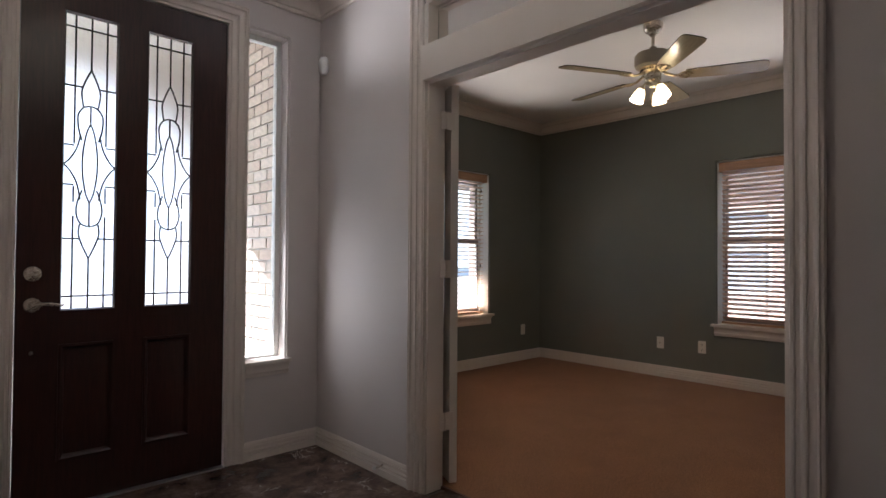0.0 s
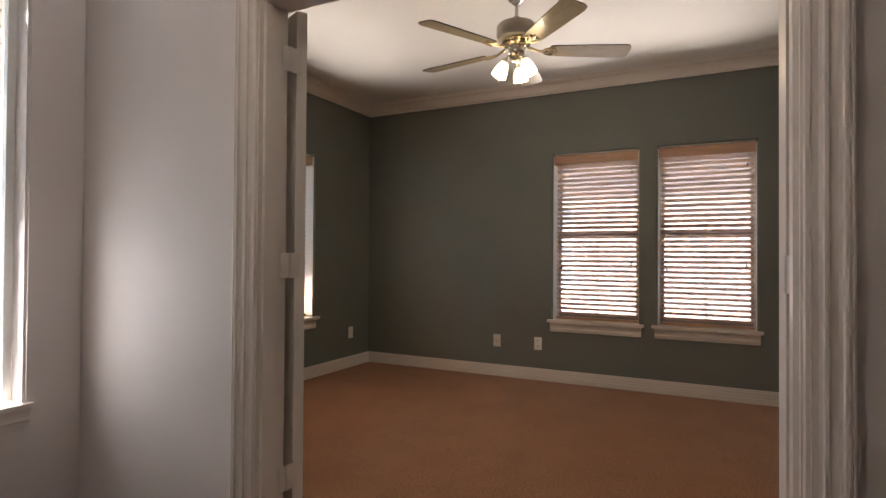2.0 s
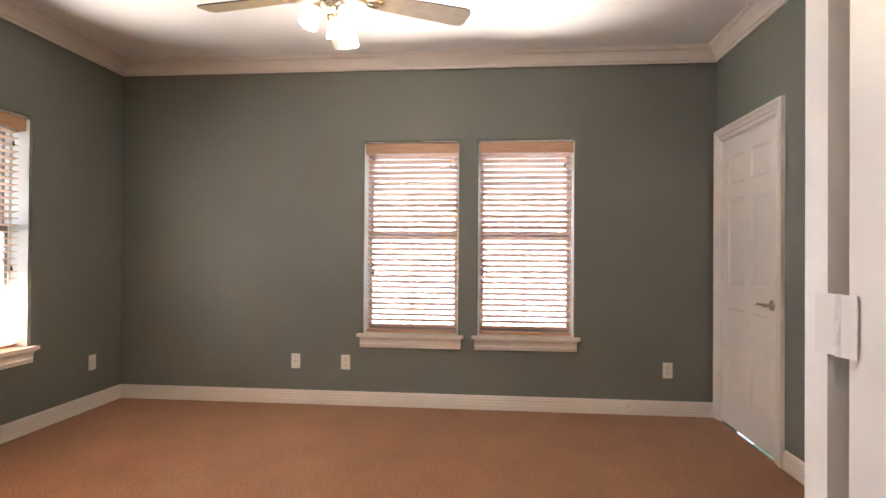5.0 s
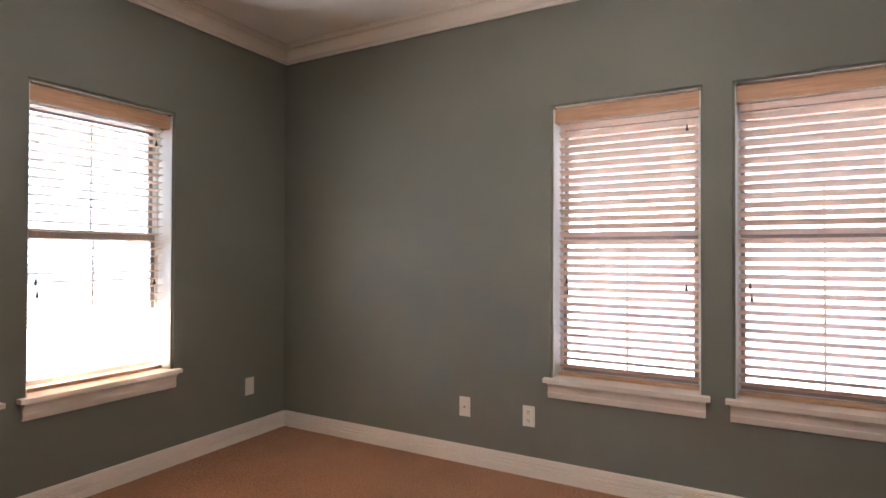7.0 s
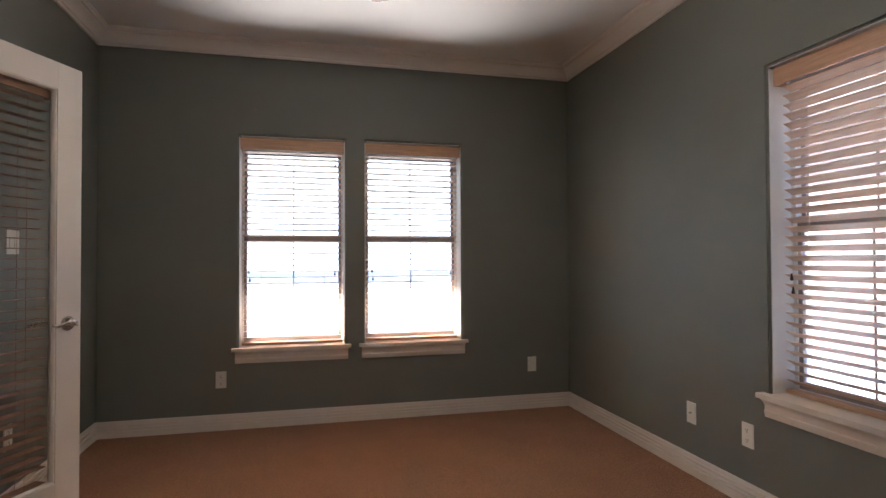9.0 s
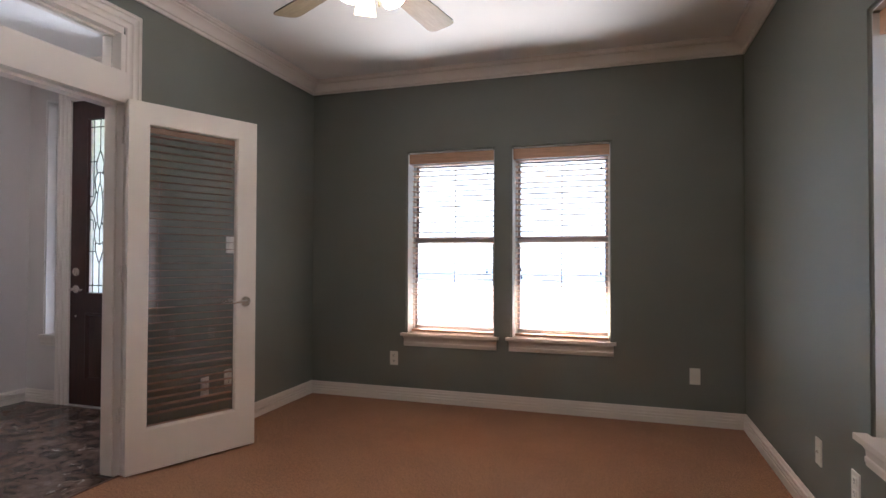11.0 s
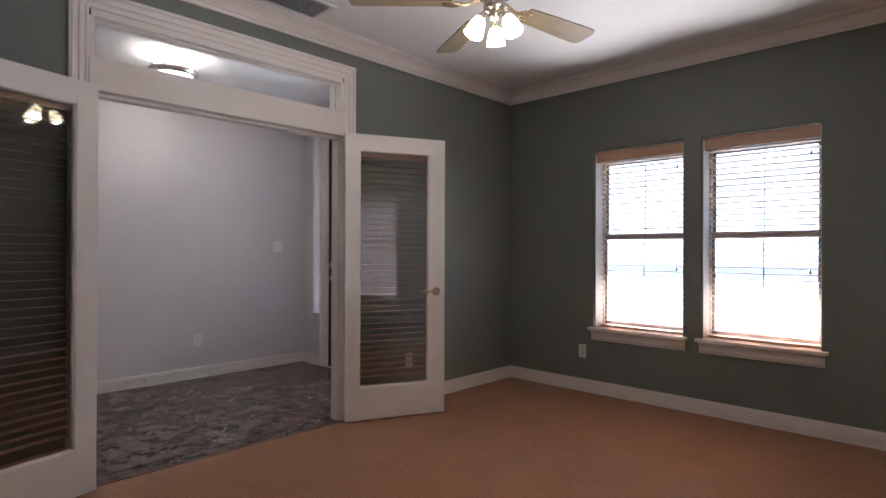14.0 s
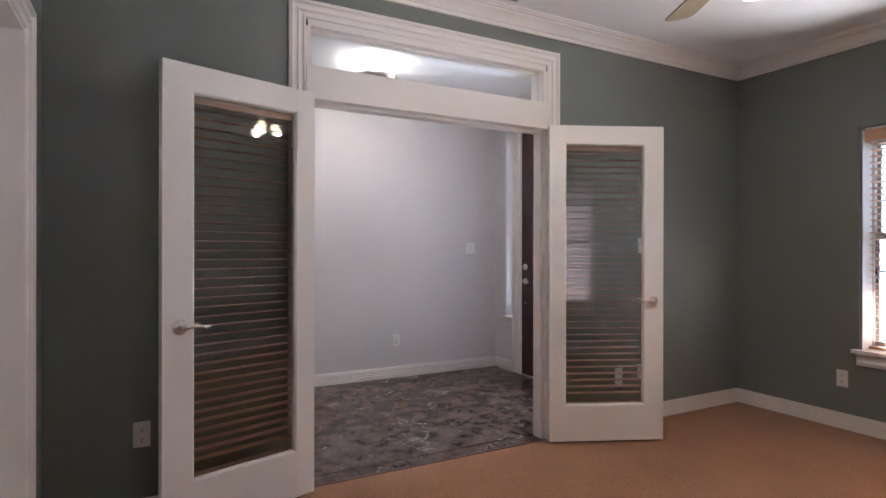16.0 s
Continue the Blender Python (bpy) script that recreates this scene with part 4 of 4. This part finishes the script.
for a, kind in ((1.297, "cable"), (0.893, "duplex"), (-1.56, "duplex")):
    plate(pose(E, a, 0.335, 0, 0, -90), kind, "ivory cable wall plate on the green wall" if kind == "cable" else "ivory duplex outlet on the green wall")
plate(pose(0.786, N, 0.348), "duplex", "ivory duplex outlet on the green wall")
plate(pose(3.108, N, 0.348), "blank", "ivory blank wall plate on the green wall")
plate(pose(0, 1.44, 0.345, 0, 0, 90), "duplex", "ivory duplex outlet behind a glazed door")
plate(pose(0, 1.665, 0.355, 0, 0, 90), "duplex", "ivory duplex outlet behind a glazed door")
plate(pose(0, 1.69, 1.275, 0, 0, 90), "switch", "ivory switch plate behind a glazed door")
plate(pose(0, -1.53, 0.4, 0, 0, 90), "duplex", "ivory duplex outlet beside a glazed door")
plate(pose(FOY_W, 0.635, 0.36, 0, 0, 90), "duplex", "white duplex outlet on the entry wall")
plate(pose(FOY_W, 1.47, 1.255, 0, 0, 90), "switch", "white double switch on the entry wall")


def door_stop(m, label):
    root = thing("door_stop", m, label, "door stop")
    bm = bmesh.new()
    lathe(bm, [(0, 0), (0.011, 0), (0.011, 0.004), (0.005, 0.006), (0.005, 0.05), (0, 0.05)], 12, Matrix.Rotation(radians(90), 4, "X"))
    st = part("stem", bm, NICKEL, root)
    bm = bmesh.new()
    lathe(bm, [(0, 0.048), (0.008, 0.048), (0.009, 0.058), (0.006, 0.064), (0, 0.064)], 12, Matrix.Rotation(radians(90), 4, "X"))
    part("rubber_tip", bm, VINYL, root)


door_stop(pose(E - 0.012, -1.27, 0.055, 0, 0, -90), "nickel door stop on the baseboard")
door_stop(pose(FOY_W + 0.012, 0.16, 0.055, 0, 0, 90), "small metal door stop on the entry baseboard")
door_stop(pose(FOY_E - 0.012, 1.1, 0.055, 0, 0, -90), "small metal door stop on the entry baseboard")

ms = thing("motion_sensor", pose(FOY_E, 1.72, 2.33, 0, 0, -90), "small white oval alarm sensor on the entry wall", "sensor")
bm = bmesh.new()
lathe(bm, [(0, -0.06), (0.022, -0.054), (0.032, -0.035), (0.035, 0.0), (0.033, 0.03), (0.024, 0.05), (0, 0.056)], 24)
for v in bm.verts:
    v.co.y = v.co.y * 0.9 - 0.024
part("housing", bm, VINYL, ms)
bm = bmesh.new()
lathe(bm, [(0, 0), (0.012, 0), (0.01, 0.006), (0, 0.008)], 16, Matrix.Translation((0, -0.053, 0.008)) @ Matrix.Rotation(radians(90), 4, "X"))
part("lens", bm, VINYL, ms)

# ceiling vent
vent = thing("ceiling_vent", pose(0.25, 0.265, CEIL), "grey metal ceiling vent with angled slats", "vent")
bm = bmesh.new()
vw, vh = 0.13, 0.2
for b in ((-vw, -vh, vw, -vh + 0.02), (-vw, vh - 0.02, vw, vh), (-vw, -vh + 0.02, -vw + 0.02, vh - 0.02), (vw - 0.02, -vh + 0.02, vw, vh - 0.02)):
    box(bm, b[0], b[1], -0.012, b[2], b[3], -0.001)
part("frame", bm, VINYL, vent)
part("backing", boxed(-vw + 0.02, -vh + 0.02, -0.003, vw - 0.02, vh - 0.02, -0.001), SLOT, vent)
me = mesh("slat", boxed(-0.009, -vh + 0.02, -0.0008, 0.009, vh - 0.02, 0.0008), VINYL)
for i in range(12):
    s = part("slat", me, None, vent)
    s.matrix_local = pose(-0.1 + i * 0.0182, 0, -0.009, 0, 35, 0)


# ---- ceiling fan ----
def ceiling_fan(x, y, first):
    root = thing("ceiling_fan", pose(x, y, CEIL), "nickel ceiling fan with five pale blades and three lit shades", "ceiling fan")
    bm = bmesh.new()
    lathe(bm, [(0, -0.001), (0.062, -0.001), (0.065, -0.01), (0.06, -0.045), (0.045, -0.062), (0.03, -0.066), (0.028, -0.078), (0.02, -0.084), (0, -0.084)], 32)
    part("canopy", bm, NICKEL, root)
    bm = bmesh.new()
    lathe(bm, [(0, -0.08), (0.011, -0.08), (0.011, -0.17), (0, -0.17)], 16)
    part("downrod", bm, NICKEL, root)
    bm = bmesh.new()
    lathe(bm, [(0, -0.16), (0.022, -0.162), (0.026, -0.185), (0.05, -0.195), (0.105, -0.205), (0.118, -0.22), (0.12, -0.275), (0.112, -0.295), (0.09, -0.303), (0, -0.303)], 48)
    part("motor_housing", bm, painted("champagne_metal", (0.45, 0.4, 0.33), rough=0.35, bump=0.01), root)
    bm = bmesh.new()
    lathe(bm, [(0, -0.303), (0.086, -0.304), (0.088, -0.312), (0.07, -0.325), (0.06, -0.335), (0.05, -0.34), (0, -0.34)], 48)
    ring = part("vent_ring", bm, BRASS, root, "slotted brass motor ring")
    bm = bmesh.new()
    for i in range(28):
        a = 2 * math.pi * i / 28
        q = Matrix.Rotation(a, 4, "Z")
        for v in box(bm, 0.073, -0.003, -0.3262, 0.084, 0.003, -0.3165):
            v.co = q @ v.co
    part("slots", bm, SLOT, ring)
    bm = bmesh.new()
    lathe(bm, [(0, -0.34), (0.05, -0.34), (0.052, -0.345), (0.052, -0.385), (0.046, -0.395), (0.03, -0.402), (0.028, -0.425), (0.02, -0.435), (0, -0.437)], 32)
    part("switch_housing", bm, NICKEL, root)
    # blades
    bm = bmesh.new()
    top, bot = [], []
    outline = [(0.2, 0.05), (0.24, 0.056), (0.45, 0.066), (0.64, 0.072), (0.668, 0.064), (0.68, 0.04)]
    pts = outline + [(px, -py) for px, py in outline[::-1]]
    for px, py in pts:
        top.append(bm.verts.new((px, py, 0.004)))
        bot.append(bm.verts.new((px, py, -0.002)))
    bm.faces.new(top)
    bm.faces.new(bot[::-1])
    for i in range(len(pts)):
        j = (i + 1) % len(pts)
        f = bm.faces.new((bot[i], bot[j], top[j], top[i]))
        f.material_index = 1
    blade_me = mesh("blade", bm, [BLADE, BLADE_EDGE], 20)
    bm = bmesh.new()
    tube(bm, [(0.07, 0, 0.02), (0.1, 0, 0.008), (0.13, 0, -0.004), (0.165, 0, -0.006)], [0.011, 0.009, 0.008, 0.008], 10)
    for s in (-1, 1):
        tube(bm, [(0.155, 0, -0.006), (0.175, s * 0.028, -0.006), (0.205, s * 0.036, -0.006), (0.23, s * 0.028, -0.006), (0.222, s * 0.012, -0.006)], [0.007, 0.006, 0.006, 0.006, 0.005], 8)
        tube(bm, [(0.165, 0, -0.006), (0.2, s * 0.008, -0.006), (0.245, 0, -0.006)], [0.007, 0.005, 0.006], 8)
    iron_me = mesh("blade_iron", bm, BRASS)
    for i in range(5):
        a = first + 72 * i
        m = pose(0, 0, -0.362, 0, 0, a) @ pose(0, 0, 0, -11, 0, 0)
        b = part("blade", blade_me, None, root)
        b.matrix_local = m
        ir = part("blade_iron", iron_me, None, b)
    # light kit
    for i in range(3):
        a = 4 + 120 * i
        m = pose(0, 0, -0.41, 0, 0, a)
        bm = bmesh.new()
        tube(bm, [m @ Vector(p) for p in ((0.02, 0, 0.0), (0.05, 0, 0.006), (0.062, 0, -0.008), (0.066, 0, -0.02))], 0.008, 10)
        tilt = m @ pose(0.066, 0, -0.018, 0, -24, 0)
        lathe(bm, [(0, 0.004), (0.02, 0.002), (0.024, -0.01), (0.024, -0.022), (0, -0.022)], 20, tilt)
        arm = part("light_arm", bm, NICKEL, root)
        bm = bmesh.new()
        lathe(bm, [(0.022, -0.014), (0.028, -0.028), (0.036, -0.05), (0.042, -0.075), (0.046, -0.102), (0.044, -0.104), (0.039, -0.077), (0.032, -0.05), (0.024, -0.028), (0.019, -0.016)], 28, tilt, close=True)
        part("shade", bm, SHADE_GLOW, arm, "lit frosted bell glass shade")
        lamp = new("fan_bulb", bpy.data.lights.new("fan_bulb", "POINT"))
        lamp.data.energy, lamp.data.shadow_soft_size, lamp.data.color = FAN_W, 0.03, (1.0, 0.78, 0.52)
        lamp.matrix_world = Matrix.Translation((x, y, CEIL)) @ tilt @ pose(0, 0, -0.095)
    bm = bmesh.new()
    tube(bm, [(0.03, 0.03, -0.4), (0.031, 0.03, -0.5)], 0.001, 5)
    lathe(bm, [(0, -0.5), (0.004, -0.503), (0.004, -0.52), (0, -0.524)], 8, Matrix.Translation((0.031, 0.03, 0)))
    part("pull_chain", bm, BRASS, root)
    return root


FAN_W, FOYER_W = 0.34, 0.013
ceiling_fan(1.62, 0.48, 81)

# ---- entry ceiling light: alabaster bowl in a nickel ring on three scrolled arms ----
fl = thing("ceiling_light", pose(-1.31, 0.11, CEIL), "semi-flush nickel ceiling light with lit glass bowl", "ceiling light")
bm = bmesh.new()
lathe(bm, [(0, -0.001), (0.075, -0.001), (0.086, -0.008), (0.086, -0.014), (0.06, -0.024), (0.02, -0.03), (0.014, -0.06), (0.018, -0.075), (0.01, -0.11), (0, -0.11)], 32)
part("canopy", bm, NICKEL, fl)
for i in range(3):
    q = pose(0, 0, 0, 0, 0, 40 + 120 * i)
    bm = bmesh.new()
    tube(bm, [q @ Vector(p) for p in ((0.052, 0, -0.018), (0.07, 0, -0.036), (0.076, 0, -0.058), (0.07, 0, -0.08), (0.08, 0, -0.1), (0.108, 0, -0.113), (0.142, 0, -0.118))], [0.009, 0.01, 0.01, 0.009, 0.009, 0.008, 0.006], 10)
    part("scroll_arm", bm, NICKEL, fl)
    bm = bmesh.new()
    lathe(bm, [(0, 0), (0.009, 0), (0.006, 0.008), (0.01, 0.016), (0.008, 0.024), (0, 0.03)], 14, q @ Matrix.Translation((0.166, 0, -0.116)))
    part("finial", bm, NICKEL, fl)
bm = bmesh.new()
lathe(bm, [(0.135, -0.12), (0.175, -0.112), (0.182, -0.12), (0.178, -0.135), (0.165, -0.15), (0.15, -0.155), (0.14, -0.15)], 48, close=True)
part("ring", bm, NICKEL, fl)
bm = bmesh.new()
lathe(bm, [(0.142, -0.148), (0.13, -0.165), (0.1, -0.18), (0.05, -0.19), (0, -0.193), (0, -0.187), (0.05, -0.184), (0.1, -0.174), (0.128, -0.16), (0.137, -0.146)], 40)
part("bowl", bm, BOWL_GLOW, fl, "lit alabaster glass bowl")
for i in range(3):
    a = radians(100 + 120 * i)
    lamp = new("entry_bulb", bpy.data.lights.new("entry_bulb", "POINT"))
    lamp.data.energy, lamp.data.shadow_soft_size, lamp.data.color = FOYER_W / 3, 0.02, (1.0, 0.82, 0.6)
    lamp.location = (-1.31 + 0.07 * math.cos(a), 0.11 + 0.07 * math.sin(a), CEIL - 0.1)

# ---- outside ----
# Glowing sheet added far off to cover the overbright low sky.
SCREEN_GLOW = glowing("glowing_sky_screen", (1.0, 0.98, 0.95), 0.15)
setting("backdrop", boxed(-90, 62, -0.4, 90, 62.5, 34), SCREEN_GLOW, "added pale glowing screen that hides the bright low sky", "backdrop")
setting("ground", boxed(-200, -200, -0.4, 200, 200, -0.25), GRASS, "short green lawn", "ground")
setting("porch_floor", boxed(FOY_W - 2.5, FOY_N + 0.141, -0.3, 0.6, 4.2, -0.03, 0.01), CONCRETE, "pale concrete porch slab", "porch")
setting("pavement_drive", boxed(-90, 4.3, -0.3, 90, 62, -0.2, 0.02), DRIVE, "pale concrete drive", "driveway")
setting("roof", boxed(-4.5, -4.5, CEIL + 0.12, 3.9, 3.25, CEIL + 0.25), ROOF, "roof of the house over the rooms", "roof")
# Added slab, out of view: keeps direct sun off the north blinds.
setting("sun_shade_slab", boxed(-0.3, 3.25, CEIL + 0.12, 3.9, 4.75, CEIL + 0.25), ROOF, "unseen slab added to shade the front windows from the sun", "roof")


def brick_wall(name, label, x0, x1, z0, z1, y, depth, arch=None, toward=-1, at=Matrix.Identity(4)):
    """Brick courses on a mortar core along x; arch (cx, half width, spring z) is an open arched gap."""
    root = tagged(new(name), label, "brick wall", kind="structure")
    root.matrix_world = at
    bw, bh, j = 0.2, 0.065, 0.012

    def gap(x, z):
        if not arch:
            return False
        cx, r, sp = arch
        return abs(x - cx) < r and (z < sp or (x - cx) ** 2 + (z - sp) ** 2 < r * r)

    core = bmesh.new()
    k = 0.04
    nz, nx = int((z1 - z0) / k), int((x1 - x0) / k)
    for a in range(nz):
        start = None
        for b in range(nx + 1):
            inside = b < nx and not gap(x0 + (b + 0.5) * k, z0 + (a + 0.5) * k)
            if inside and start is None:
                start = b
            if not inside and start is not None:
                box(core, x0 + start * k, y, z0 + a * k, x0 + b * k, y + depth, z0 + (a + 1) * k)
                start = None
    part("mortar", core, MORTAR, root)
    full = mesh("brick", boxed(-bw / 2, -0.012, -bh / 2, bw / 2, 0.012, bh / 2), BRICK, 0)
    n = 0
    yy = y - 0.004 if toward < 0 else y + depth + 0.004
    for r in range(int((z1 - z0) / (bh + j))):
        z = z0 + r * (bh + j) + bh / 2
        c = 0
        while True:
            x = x0 + (c + (0.5 if r % 2 else 0.0)) * (bw + j) + bw / 2
            c += 1
            if x + bw / 2 > x1:
                break
            if gap(x - bw / 2, z) or gap(x + bw / 2, z) or gap(x, z):
                continue
            b = part("brick", full, None, root)
            b.matrix_local = pose(x, yy + random.uniform(-0.002, 0.002), z, 0, 0, random.uniform(-0.3, 0.3))
            n += 1
    return root


brick_wall("wall_porch_brick", "tan-red brick porch wall with an open arch", -4.4, -0.24, -0.25, 3.1, 3.3, 0.3, arch=(-1.25, 0.98, 1.45))
brick_wall("wall_study_brick", "tan-red brick outer wall beside the porch", 1.95, 3.58, -0.25, 2.78, 0.0, 0.08, at=pose(-0.24, 0, 0) @ Matrix(((0, 1, 0, 0), (1, 0, 0, 0), (0, 0, 1, 0), (0, 0, 0, 1))))
setting("porch_ceiling", boxed(-4.4, FOY_N + 0.141, 2.8, -0.24, 3.3, 2.84), CEILING, "white porch ceiling", "ceiling")

house = thing("neighbour_house", pose(8.6, 0, -0.25), "pale brick neighbouring house with grey roof beyond the side yard", "house")
bm = wall_mesh("x", 0.0, 0.3, -9, 9, 0, 3.3, [(-4.84, -3.36, 0.82, 2.3), (1.81, 3.29, 0.82, 2.3)])
part("wall", bm, painted("pale_house_brick", (0.36, 0.26, 0.22), rough=0.9, grain=14, bump=0.4, wear=0.15, big=5), house)
for yc in (-4.1, 2.55):
    wd = part("window", boxed(0.1, yc - 0.75, 0.82, 0.16, yc + 0.75, 2.3, 0.01), plain("dark_window_glass", (0.3, 0.31, 0.33), 0.3), house)
    bm = bmesh.new()
    for b in ((yc - 0.75, 0.82, yc - 0.69, 2.3), (yc + 0.69, 0.82, yc + 0.75, 2.3), (yc - 0.69, 0.82, yc + 0.69, 0.88), (yc - 0.69, 2.24, yc + 0.69, 2.3), (yc - 0.69, 1.57, yc + 0.69, 1.63)):
        box(bm, 0.05, b[0], b[1], 0.1, b[2], b[3])
    part("frame", bm, VINYL, wd)
bm = bmesh.new()
strip(bm, (-0.5, -9.4, 3.3), (-0.5, 9.4, 3.3), (1, 0, 0), UP, [(0, 0), (0, 0.18), (5, 2.6), (10, 0.18), (10, 0)])
part("roof", bm, ROOF, house)
setting("side_path", boxed(3.62, -8, -0.3, 8.55, 4.25, -0.2, 0.02), CONCRETE, "pale concrete side path", "path")

# ---- marble tiles of the entry, last ----
tile = mesh("tile", boxed(-0.152, -0.152, -0.01, 0.152, 0.152, 0.0, 0.0008, 1), MARBLE, 0)
PIT = 0.305
for i in range(7):
    for j in range(17):
        x, y = FOY_E - PIT * (i + 0.5) - 0.0, FOY_N - PIT * (j + 0.5)
        if x - PIT / 2 < FOY_W - 0.2 or y < FOY_S:
            continue
        t = part("tile", tile, None, foyer_floor)
        t.matrix_local = pose(x, y, 0.0, 0, 0, 90 * random.randrange(4))
th = bpy.data.objects["floor_threshold_base"]
bm_t = mesh("tile", boxed(-0.06, -0.1505, -0.01, 0.06, 0.1505, 0.0, 0.0015, 1), MARBLE, 0)
for j in range(5):
    t = part("tile", bm_t, None, th)
    t.matrix_local = pose(-0.066, -0.62 + PIT * j, -0.001)
